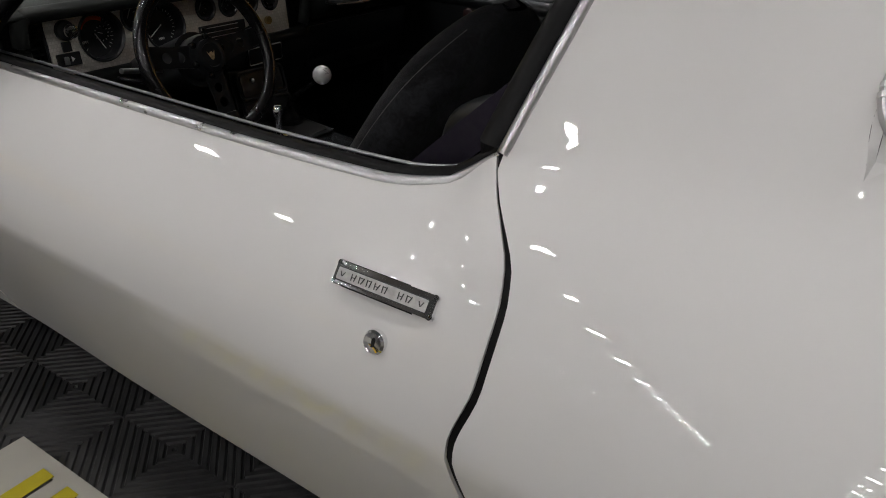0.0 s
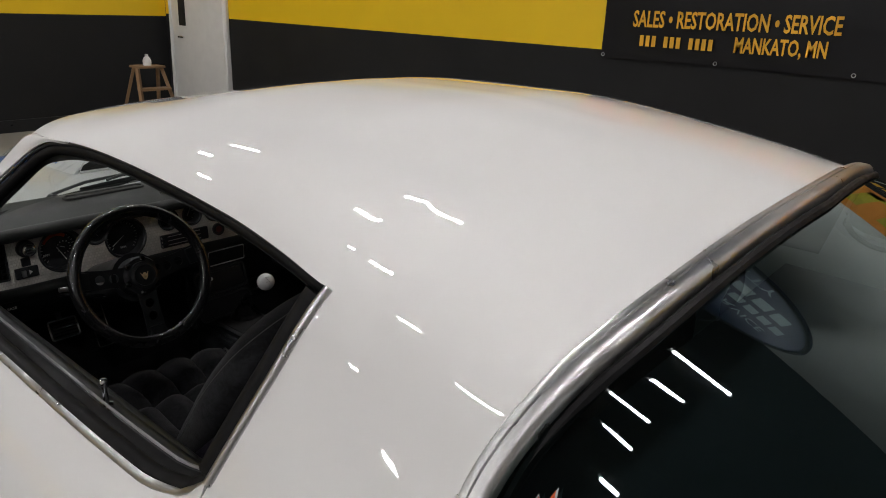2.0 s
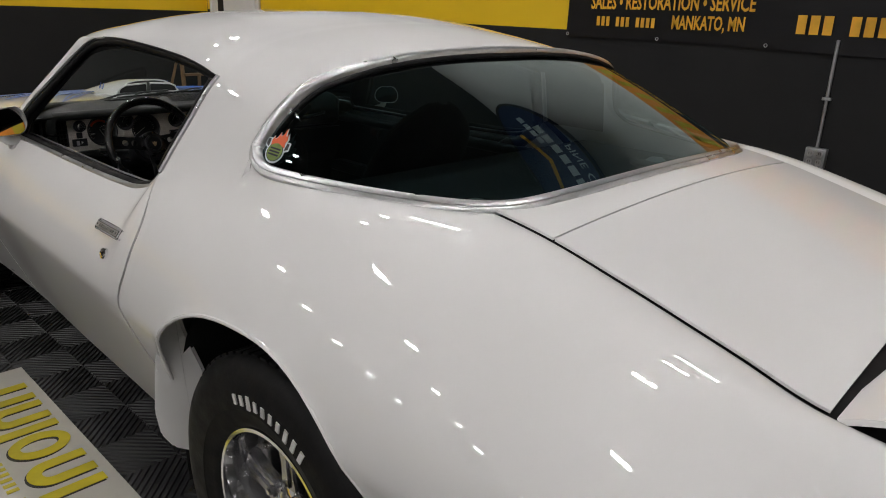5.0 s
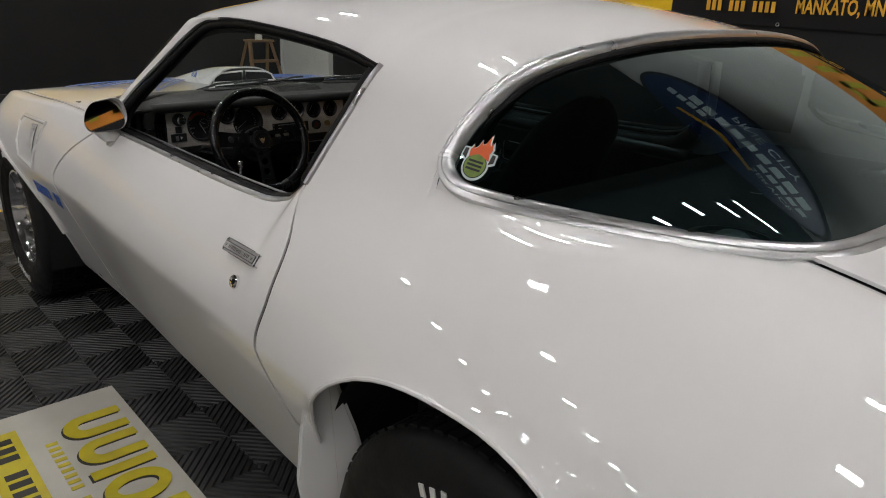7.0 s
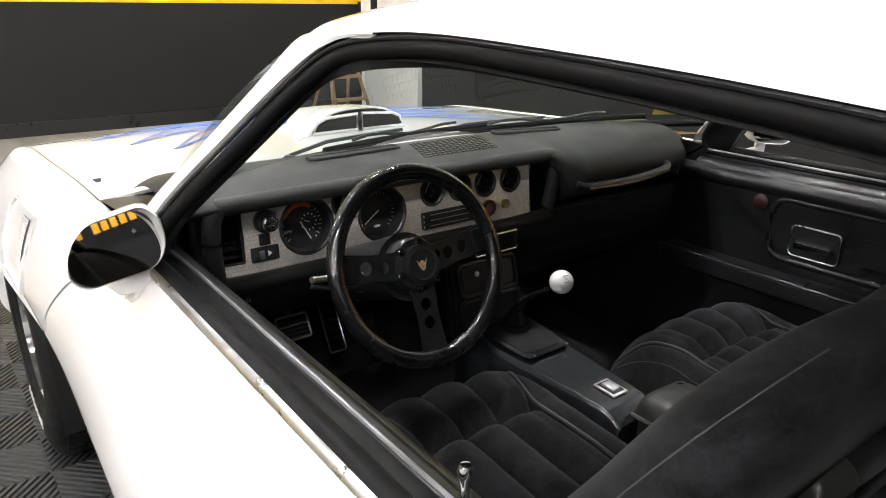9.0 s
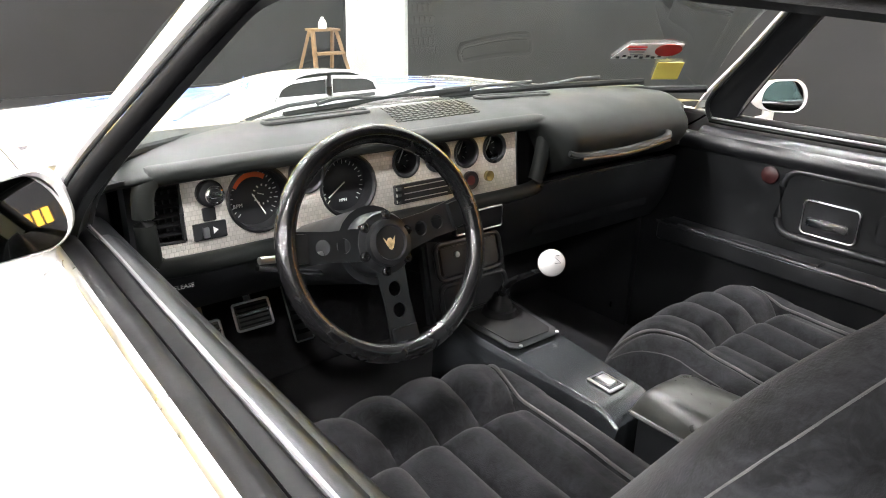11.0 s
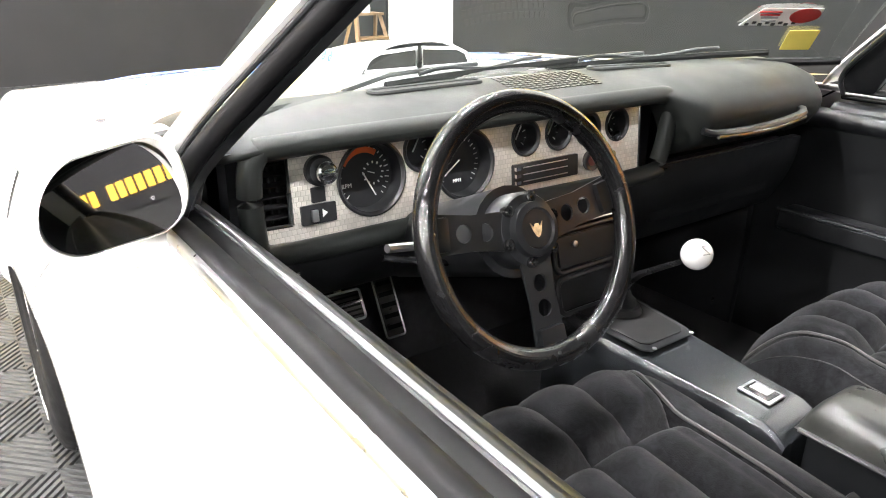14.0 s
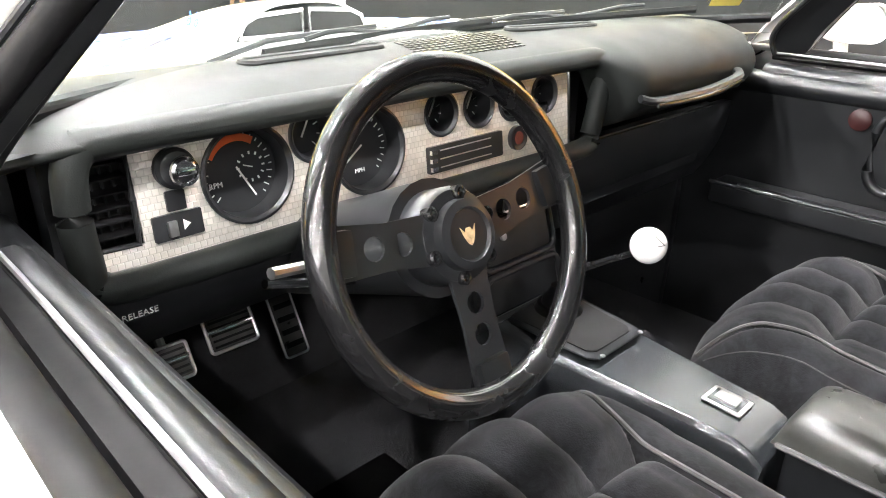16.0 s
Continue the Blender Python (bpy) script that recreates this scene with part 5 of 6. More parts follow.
part("grab_handle_trim", tube(spline([(-0.240, 0.22, 0.886), (-0.232, 0.37, 0.883), (-0.240, 0.52, 0.892)], 20), 0.0035, 8, flat=1.2), SATIN, dash, "satin grey handle face")
part("glove_box", grid(lambda u, v: Vector((-0.352 - 0.02 * u, 0.20 + 0.42 * v, 0.820 - 0.13 * u)), 6, 12, True, None, 0.015), PLASTIC, dash, "black glove box door")
part("glove_lock", lathe([(0.010, 0), (0.010, 0.007), (0.006, 0.009), (0, 0.008)], 20, None, axes((-0.354, 0.352, 0.800), (0, 1, 0), (0, 0, 1))), CHROME, dash, "chrome glove box lock")
release = part("brake_release_handle", box(-0.008, 0.0, -0.035, 0.035, -0.008, 0.006, 0.002, m=Matrix.Translation((-0.342, -0.622, 0.770))), PLASTIC, dash, "black parking brake release")
words("BRAKE RELEASE", 0.0105, axes((-0.3412, -0.622, 0.769), (0, 1, 0), (0, 0, 1)), GAUGE_W, release, "release_word", label="white lettering")
part("centre_ac_vent", prism(rounded(0.13, 0.05, 0.005), 0.012, axes((-0.338, 0.010, 0.768), (0, 1, 0), (0, 0, 1))), PLASTIC, dash, "black centre vent with silver rim", smooth=False)
part("centre_vent_rim", tube([axes((-0.326, 0.010, 0.768), (0, 1, 0), (0, 0, 1)) @ Vector((x, y, 0)) for x, y in rounded(0.125, 0.045, 0.005)], 0.002, 6, True), STEEL, dash)
# centre stack: recessed tray and ashtray door in rounded frames
stack = [(-0.115, -0.100), (0.110, -0.100), (0.100, 0.085), (-0.105, 0.085)]
part("centre_fascia", prism(stack, 0.03, axes((-0.355, -0.015, 0.655), (0, 1, 0), (-0.3, 0, 1)), None, 0.008), PLASTIC, dash, "black centre stack", smooth=False)
tray = axes((-0.322, -0.015, 0.664), (0, 1, 0), (-0.3, 0, 1))
door_ash = part("ashtray_door", prism(rounded(0.155, 0.058, 0.008), 0.006, tray @ pose(0.0, 0.030, 0), None, 0.002), PLASTIC, dash, "black ashtray door with a small lock")
part("ashtray_lock", lathe([(0.006, 0), (0.006, 0.005), (0.003, 0.006), (0, 0.006)], 14, None, tray @ pose(-0.035, 0.040, 0.006)), STEEL, door_ash)
for cy, hh, ww in ((0.030, 0.074, 0.172), (-0.052, 0.066, 0.176)):
    part("stack_rim", tube([tray @ Vector((x, y + cy, 0.004)) for x, y in rounded(ww, hh, 0.016)], 0.0055, 8, True), PLASTIC, dash, "rounded black frame")

# steering wheel and column
HUB = Vector((-0.099, -0.369, 0.867))
NORM = Vector((0.92, 0.0, 0.36)).normalized()
sm = axes(HUB, (0, 1, 0), Vector((-0.36, 0, 0.92)))
wheel_ob = new("steering_wheel")
wheel_ob.parent = car
wheel_ob["label"] = "black three-spoke sports steering wheel with drilled spokes"
RW = 0.164
part("wheel_rim", tube([sm @ Vector((RW * math.cos(a), RW * math.sin(a), 0)) for a in [2 * math.pi * k / 72 for k in range(72)]], 0.0148, 18, True, None, 1.0, NORM), RIM_BLACK, wheel_ob, "worn black padded rim")
for ang in (8, 172, 270):
    m = sm @ pose(0, 0, -0.014, 0, 0, ang)
    part("spoke", plate([(0.025, -0.026), (0.09, -0.022), (RW - 0.005, -0.026), (RW - 0.005, 0.026), (0.09, 0.022), (0.025, 0.026)], [ellipse(0.0115, 0.0115, 20, 0.070, 0), ellipse(0.0115, 0.0115, 20, 0.103, 0)], 0.004, m), PLASTIC, wheel_ob, "black drilled spoke", smooth=False)
    part("spoke_pad", box(0.128, RW + 0.004, -0.021, 0.021, -0.006, 0.012, 0.005, m=m), VINYL, wheel_ob)
part("hub", lathe([(0.050, -0.045), (0.050, -0.016), (0.046, -0.009), (0.036, -0.006), (0.035, 0.005), (0.027, 0.008), (0.025, 0.004), (0.0, 0.004)], 40, None, sm), PLASTIC, wheel_ob, "black hub with bird emblem")
part("emblem", prism([(-0.012, 0.010), (-0.008, -0.002), (-0.004, -0.010), (0, -0.013), (0.004, -0.010), (0.008, -0.002), (0.012, 0.010), (0.006, 0.003), (0.003, 0.008), (-0.003, 0.008), (-0.006, 0.003)], 0.0012, sm @ pose(0, 0, 0.0045) @ Matrix.Diagonal((0.85, 0.85, 1, 1))), material("red_gold_emblem", (0.50, 0.36, 0.20), 0.35, var=0.5, scale=180), wheel_ob, "gold and red bird emblem", smooth=False)
for k in range(6):
    a = 2 * math.pi * k / 6 + 0.3
    part("hub_bolt", lathe([(0.0075, -0.01), (0.0075, 0.004), (0.005, 0.006), (0.004, 0.004), (0, 0.003)], 16, None, sm @ pose(0.042 * math.cos(a), 0.042 * math.sin(a), -0.008)), RIM_BLACK, wheel_ob)
col = new("steering_column")
col.parent = car
col["label"] = "black steering column with stalks"
axis = sm @ Vector((0, 0, -1)) - sm.translation
part("column_shroud", tube([HUB + axis * d for d in (0.045, 0.055, 0.10, 0.15, 0.24, 0.34)], lambda t: 0.062 - 0.008 * t, 24), PLASTIC, col, "grey-black column shroud")
part("indicator_stalk", tube([HUB + axis * 0.11 + Vector((0, -0.05, 0.0)), Vector((-0.178, -0.54, 0.852))], 0.006, 8), STEEL, col, "chrome indicator stalk")
part("tilt_lever", tube([HUB + axis * 0.13 + Vector((0, -0.05, -0.03)), Vector((-0.20, -0.535, 0.832))], 0.005, 8), CHROME, col)
# pedals
PEDALS = ((-0.60, -0.495, 0.535, 0.066, 0.055, "clutch_pedal"), (-0.60, -0.392, 0.556, 0.080, 0.058, "brake_pedal"), (-0.64, -0.270, 0.515, 0.045, 0.14, "accelerator_pedal"), (-0.528, -0.60, 0.530, 0.06, 0.045, "parking_brake_pedal"))
PEDAL_PAD = material("worn_grey_pedal_rubber", (0.060, 0.058, 0.055), 0.45, var=0.4, scale=40, bump=0.2, bscale=300)
for x, y, z, w, h, nm in PEDALS:
    m = axes((x, y, z), (0, 1, 0), (-0.55, 0, 1))
    p = part(nm, box(-w / 2, w / 2, -h / 2, h / 2, 0, 0.012, 0.004, m=m), PEDAL_PAD, car, "ribbed grey rubber pedal with bright frame")
    part("pedal_frame", tube([m @ Vector((a, b, 0.011)) for a, b in rounded(w, h, 0.006)], 0.0022 if h > 0.1 else 0.003, 8, True), STEEL, p)
    if nm in ("clutch_pedal", "brake_pedal"):
        part("pedal_strip", box(-w / 2 + 0.002, w / 2 - 0.002, 0.002, 0.008, 0.012, 0.0165, 0.001, m=m), CHROME, p)
    if nm != "accelerator_pedal":
        part("pedal_arm", tube(spline([m @ Vector((0, h / 2 - 0.012, 0.002)), Vector((x - 0.055, y, z + 0.09)), Vector((x - 0.10, y, z + 0.2))], 8), 0.008, 8), STEEL, p)
    for k in range(5):
        part("pedal_rib", box(-w / 2 + 0.006, w / 2 - 0.006, -h / 2 + h * (k + 0.7) / 6, -h / 2 + h * (k + 1.1) / 6, 0.012, 0.015, m=m), RUBBER, p)
part("floor_mat_patch", box(-0.45, -0.08, -0.56, -0.20, 0.286, 0.294, 0.004), RUBBER, car, "ribbed black heel pad")

# console, gear lever and armrest
con = new("centre_console")
con.parent = car
con["label"] = "black centre console with gear lever and armrest"


CONSOLE_PROFILE = [(p.x, p.y) for p in spline([(-1.25, -0.30, 0), (-1.16, -0.12, 0), (-1.08, -0.03, 0), (-0.95, -0.004, 0), (-0.7, 0, 0), (0.7, 0, 0), (0.95, -0.004, 0), (1.08, -0.03, 0), (1.16, -0.12, 0), (1.25, -0.30, 0)], 57)]


def console_skin(u, v):
    x = -0.33 + 0.45 * u
    a = math.pi * v
    half = 0.092 - 0.034 * u
    top = 0.572 - 0.02 * u + (0.02 * (1 - u / 0.25) if u < 0.25 else 0)
    top -= 0.022 * max(0, (u - 0.90) / 0.10) ** 2
    prof = CONSOLE_PROFILE
    i = min(int(v * 56), 55)
    t = v * 56 - i
    return Vector((x, 0.0 + half * (prof[i][0] + (prof[i + 1][0] - prof[i][0]) * t), top + prof[i][1] + (prof[i + 1][1] - prof[i][1]) * t))


part("console_body", grid(console_skin, 24, 56, True), SATIN, con, "satin black console top")
part("console_end", box(0.100, 0.1195, -0.058, 0.058, 0.30, 0.530, 0.009), SATIN, con)
part("console_badge", box(-0.028, 0.028, -0.022, 0.022, 0, 0.004, 0.003, m=pose(0.040, 0.006, 0.5575, 0, 2.5, 0)), STEEL, con, "square chrome emblem plate")
part("badge_inset", box(-0.022, 0.022, -0.017, 0.017, 0.0035, 0.0046, 0.001, m=pose(0.040, 0.006, 0.5575, 0, 2.5, 0)), SATIN, con)
part("badge_centre", box(-0.016, 0.016, -0.011, 0.011, 0.004, 0.009, 0.003, m=pose(0.040, 0.006, 0.5575, 0, 2.5, 0)), STEEL, con)
part("shift_plate", prism([(-0.11, -0.080), (0.075, -0.066), (0.088, -0.054), (0.088, 0.054), (0.075, 0.066), (-0.11, 0.080)], 0.003, pose(-0.215, 0.0, 0.5755, 0, 3, 0), None, 0.001), PLASTIC, con, "black shifter plate")
# lies on the plate; the sunk opening's shade is only its dark colour
part("boot_well", prism([(-0.10, -0.068), (0.064, -0.054), (0.075, -0.042), (0.075, 0.042), (0.064, 0.054), (-0.10, 0.068)], 0.0012, pose(-0.215, 0.0, 0.5800, 0, 3, 0)), DARK, con, "flat dark plate standing for the shaded boot opening", smooth=False)
for px, py in ((-0.125, -0.050), (-0.125, 0.050), (-0.27, -0.064), (-0.27, 0.064)):
    part("plate_screw", lathe([(0.004, 0), (0.004, 0.0015), (0, 0.002)], 12, None, pose(px, py, 0.5785)), STEEL, con)
part("shift_boot", lathe([(0.040, 0), (0.034, 0.010), (0.028, 0.012), (0.026, 0.022), (0.018, 0.030), (0.014, 0.042), (0, 0.044)], 24, None, pose(-0.255, 0.012, 0.583)), RUBBER, con, "black rubber boot")
lever = new("gear_lever")
lever.parent = car
lever["label"] = "gear lever with white ball knob"
part("lever_rod", tube(spline([(-0.255, 0.012, 0.585), (-0.248, 0.010, 0.632), (-0.222, 0.006, 0.664), (-0.191, 0.003, 0.686), (-0.10, -0.010, 0.745)], 24), lambda t: 0.0105 - 0.0065 * t, 10), RIM_BLACK, lever, "dark steel lever")
part("ball_knob", lathe([(0.0255 * math.sin(math.pi * k / 20), -0.0255 * math.cos(math.pi * k / 20)) for k in range(21)], 32, None, pose(-0.098, -0.011, 0.751, 0, 20, 0)), IVORY, lever, "white ball gear knob")
part("knob_pattern", tube([pose(-0.098, -0.011, 0.751, 0, 55, -20) @ Vector((x, y, 0.0252)) for x, y in ((-0.007, 0.006), (-0.007, -0.006), (0, 0), (0.007, 0.006), (0.007, -0.006))], 0.0006, 5), PLASTIC, lever)


def armrest_skin(u, v):
    """A softly sagging cushioned lid."""
    x = 0.112 + 0.37 * u
    k = 2 * v - 1
    e = 1 - (2 * u - 1) ** 16
    return Vector((x, 0.052 + 0.074 * k, 0.548 + (0.050 * (1 - abs(k) ** 7) + 0.005 * noise.noise((u * 6, v * 3, 1)) + 0.003 * math.sin(9 * u + 5 * v)) * e))


part("console_bin", box(0.13, 0.48, -0.020, 0.115, 0.29, 0.552, 0.012), VINYL, con, "black storage bin")
part("armrest_lid", grid(armrest_skin, 60, 36, True), LEATHER, con, "creased black padded armrest lid")
part("bin_edge", tube([(0.12, -0.024, 0.550), (0.48, -0.024, 0.550)], 0.004, 6), SATIN_GREY, con)


# seats: ribbed velour buckets
def seat(yc, x0, zb=0.0):
    st = new("front_seat")
    st.parent = car
    st["label"] = "black ribbed velour bucket seat with piping"

    def bead(k, u):
        """Half width of the pleated middle, narrower towards the front."""
        return 0.58 + 0.30 * max(0, 1 - u / 0.36) ** 1.3

    def cushion(u, v):
        k = 2 * v - 1
        x = x0 + 0.50 * u
        half = 0.282 - 0.035 * (1 - u) ** 2
        edge = max(0.0, 1 - abs(k) ** 7)
        front = min(1, u / 0.20)
        rise = 0.098 * math.sin(front * math.pi / 2) ** 0.75
        q = abs(k) / bead(k, u)
        t = min(1, max(0, (q - 1) / 0.5))
        front_rise = 0.012 * max(0, 1 - u / 0.36) ** 0.5
        bolster = 0.029 + front_rise + 0.014 * math.sin(min(1, t * 1.3) * math.pi / 2) if q > 1 else 0.0
        pleat = 0.0
        if q <= 1:
            row = u / 0.36 if u < 0.36 else (u - 0.36) / 0.64
            round_off = min(1, (1 - row) / 0.20) if u < 0.36 else min(1, row / 0.10)
            lobe = abs(math.sin(math.pi * k / bead(k, u) * 2.0)) ** 0.5
            lobe = max(lobe, 0.94) if q > 0.75 else lobe
            pleat = 0.031 * lobe * math.sin(max(0, round_off) * math.pi / 2) ** 0.7
            pleat += 0.012 * (1 if u < 0.36 else 0) * max(0, round_off) ** 0.5
        seam = 0.009 * math.exp(-(((q - 1) / 0.035) ** 2))
        dimple = 0.004 * noise.noise((u * 7, v * 6, yc))
        z = 0.487 + zb + (rise + bolster + pleat - seam) * edge - 0.05 * max(0, u - 0.2) + dimple
        return Vector((x - 0.035 * (1 - k * k) * (1 - u), yc + half * k, z))

    part("seat_cushion", grid(cushion, 110, 170, True), VELOUR, st, "pleated black velour seat cushion")
    skirt = bmesh.new()
    box(x0 + 0.03, x0 + 0.48, yc - 0.235, yc + 0.235, 0.285, 0.51, 0.03, 3, skirt)
    part("seat_base", skirt, VELOUR, st, "black seat base")
    for e in (-1, 1):
        pp = [Vector(cushion(u, 0.5 + 0.5 * bead(0, u) * 1.01 * e)) + Vector((0, 0, 0.010)) for u in [0.02 + 0.9 * k / 40 for k in range(41)]]
        part("piping", tube(pp, 0.0030, 6), PIPING, st, "thin grey piping")
        pp = [Vector(cushion(u, 0.5 + 0.5 * (0.80 + 0.12 * max(0, 1 - u / 0.36)) * e)) + Vector((0, 0, 0.0005)) for u in [0.05 + 0.9 * k / 40 for k in range(41)]]
        part("stitching", tube(pp, 0.0011, 5), PIPING, st, "stitched seam")

    def back(u, v):
        """u up the backrest, v across; a closed pillow."""
        a = 2 * math.pi * v
        h = 0.70 * u
        cap = math.sqrt(max(0, 1 - max(0, (u - 0.80) / 0.20) ** 2))
        half = (0.255 - 0.03 * u - 0.12 * max(0, (u - 0.62) / 0.38) ** 2.0) * (0.30 + 0.70 * cap)
        thick = (0.085 - 0.04 * u) * (0.08 + 0.92 * cap)
        c, sn = math.cos(a), math.sin(a)
        cc = math.copysign(abs(c) ** 0.7, c)
        ss = math.copysign(abs(sn) ** 0.75, sn)
        w = min(1, max(0, (abs(cc) - 0.45) / 0.3))
        bol = 0.022 * max(0, -sn) * w * w * (3 - 2 * w) + 0.004 * noise.noise((u * 5, v * 7, yc))
        px = thick * ss - bol
        base = Vector((x0 + 0.43 + 0.50 * h, 0, 0.45 + 0.866 * h))
        return Vector((base.x + px * 0.866, yc + half * cc, base.z - px * 0.50))

    bm = grid(back, 60, 90)
    bmesh.ops.holes_fill(bm, edges=[e for e in bm.edges if e.is_boundary])
    bmesh.ops.recalc_face_normals(bm, faces=bm.faces[:])
    part("backrest", bm, VELOUR, st, "black velour high backrest")
    pp = [back(u, 0.54) for u in [0.1 + 0.85 * k / 20 for k in range(21)]]
    part("piping", tube(pp, 0.0010, 6), PIPING, st)
    pp = [back(u, 0.92) for u in [0.1 + 0.85 * k / 20 for k in range(21)]]
    part("piping", tube(pp, 0.0010, 6), PIPING, st)
    return st


seat(-0.365, -0.13)
seat(0.385, -0.085, -0.028)
part("shoulder_belt", grid(lambda u, v: Vector((0.90 - 0.32 * u - 0.020 * v, -0.655 + 0.025 * u, 1.06 - 0.30 * u + 0.046 * v)), 16, 2, False, None, 0.003), STRAP, car, "dark purple shoulder belt webbing")
part("belt_buckle", box(-0.028, 0.028, -0.012, 0.012, -0.05, 0.04, 0.006, m=pose(0.235, -0.085, 0.49, 0, 25, 0)), PLASTIC, car, "black seat belt buckle with bright rim")
part("buckle_rim", tube([pose(0.235, -0.085, 0.49, 0, 25, 0) @ Vector((x, -0.013, 0.0 + y)) for x, y in rounded(0.045, 0.07, 0.005)], 0.002, 6, True), CHROME, car)
part("quarter_armrest", tube(spline([(0.668, -0.588, 0.86), (0.685, -0.588, 0.925), (0.722, -0.588, 0.952), (0.765, -0.588, 0.962), (0.84, -0.592, 0.985), (0.90, -0.60, 1.0)], 24), lambda t: 0.016 + 0.022 * t, 14), VINYL, car, "black padded rear quarter trim")
rs = bmesh.new()
box(0.86, 1.14, -0.62, 0.62, 0.30, 0.55, 0.05, 3, rs)
box(1.02, 1.16, -0.60, 0.60, 0.50, 0.93, 0.05, 3, rs, pose(0, 0, 0, 0, 4, 0))
part("rear_seat", rs, VELOUR, car, "black velour rear seat")
for y in (-0.40, 0.40):
    sp = part("rear_speaker", lathe([(0.075, 0), (0.075, 0.008), (0.060, 0.012), (0.055, 0.006), (0.0, 0.012)], 32, None, pose(1.55, y, 0.978)), PLASTIC, car, "round rear speaker grille")
    part("speaker_cone", lathe([(0.03, 0.012), (0.02, 0.02), (0, 0.022)], 24, None, pose(1.55, y, 0.978)), STEEL, sp)
def screen_at(y, z):
    """A pose on the inner face of the windscreen at a side place and height."""
    u, v = min(((a / 40, b / 80) for a in range(41) for b in range(81)), key=lambda q: abs(screen(*q).y - y) + abs(screen(*q).z - z))
    p, ex, ey = screen(u, v), screen(u, min(1, v + 0.03)) - screen(u, v - 0.03), screen(min(1, u + 0.05), v) - screen(u - 0.05, v)
    m = axes(p, ex, ey)
    return m @ pose(0, 0, 0.006 if (m.to_3x3() @ Vector((0, 0, 1))).x > 0 else -0.006)


# windscreen stickers
sk = part("shop_sticker", prism([(-0.085, -0.025), (0.05, -0.025), (0.085, 0.0), (0.08, 0.028), (-0.055, 0.028)], 0.001, screen_at(0.53, 1.085)), GAUGE_W, car, "white and red paper windscreen sticker", smooth=False)
part("sticker_disc", prism(ellipse(0.034, 0.022, 24), 0.001, screen_at(0.53, 1.085) @ pose(0.048, 0.008, 0.002)), RED, sk, smooth=False)
for k in range(4):
    part("sticker_bar", box(-0.05 + 0.006 * k, 0.0, -0.0016, 0.0016, 0.001, 0.003, m=screen_at(0.53, 1.085) @ pose(-0.01, 0.018 - 0.009 * k, 0)), RED if k < 2 else GALV, sk)
for k in range(8):
    part("sticker_check", box(-0.004, 0.004, -0.003, 0.003, 0.001, 0.003, m=screen_at(0.53, 1.085) @ pose(-0.07 + 0.015 * k, -0.020 + 0.005 * (k % 2), 0)), PLASTIC, sk)
part("oil_sticker", prism(rounded(0.066, 0.058, 0.002), 0.001, screen_at(0.615, 1.040)), STICK_Y, car, "yellow paper windscreen label", smooth=False)
# flame sticker on the rear glass
stick = new("flame_sticker")
stick.parent = car
stick["label"] = "round flame sticker on the rear window"
cu, cv = min(((a / 60, b / 40) for a in range(2, 40) for b in range(41)), key=lambda q: (half_glass(*q) - Vector((1.250, -0.684, 1.083))).length)
cpt = Vector(half_glass(cu, cv))
e2 = Vector((0, 0.55, 0.83))
e1 = Vector((0.97, 0.22, -0.12))
stm = axes(cpt + e1.cross(e2).normalized() * (0.010 if e1.cross(e2).y < 0 else -0.010), e1, e2) @ Matrix.Diagonal((0.56, 0.62, 1, 1)) @ pose(0.002, -0.008, 0)
FLAME = [(-0.030, 0.006), (-0.034, 0.024), (-0.026, 0.040), (-0.024, 0.028), (-0.014, 0.036), (-0.008, 0.056), (-0.002, 0.044), (0.006, 0.050), (0.014, 0.074), (0.018, 0.052), (0.024, 0.046), (0.026, 0.058), (0.034, 0.038), (0.030, 0.024), (0.036, 0.006), (0.0, 0.018)]
backing = prism(ellipse(0.042, 0.041, 32, 0, -0.014), 0.0006, stm)
prism([(x * 1.16 + 0.0, y * 1.06) for x, y in FLAME], 0.0006, stm @ pose(0, 0, 0.0002), backing)
for e in (-1, 1):
    prism([(0.030 * e, -0.012), (0.058 * e, 0.002), (0.056 * e, 0.030), (0.034 * e, 0.032)], 0.0006, stm @ pose(0, 0, 0.0004 + 0.0001 * e), backing)
part("sticker_backing", backing, PALE, stick, "pale blue sticker outline", smooth=False)
part("sticker_ring", prism(ellipse(0.0365, 0.0345, 28, 0, -0.014), 0.0006, stm @ pose(0, 0, 0.0010)), SIGN_K, stick, smooth=False)
part("sticker_disc", prism(ellipse(0.034, 0.032, 28, 0, -0.014), 0.0006, stm @ pose(0, 0, 0.0015)), GREEN, stick, "dark green disc", smooth=False)
for k in range(3):
    part("disc_bar", box(-0.024, 0.024, -0.003, 0.003, 0, 0.0006, m=stm @ pose(0, -0.003 - 0.011 * k, 0.0025)), SIGN_K, stick)
for e in (-1, 1):
    part("piston", prism([(0.038 * e, -0.002), (0.053 * e, 0.006), (0.051 * e, 0.026), (0.040 * e, 0.027)], 0.0006, stm @ pose(0, 0, 0.0015)), SIGN_K, stick, smooth=False)
part("sticker_flame", prism(FLAME, 0.0006, stm @ pose(0, 0, 0.0015)), ORANGE, stick, "orange flames", smooth=False)


# ---- things of the hall ----
# tiled show floor: ribbed square tiles round the car
TS = 0.40
tiles = tagged(new("tile_floor"), "black interlocking ribbed plastic show floor tiles", "floor", kind="structure")


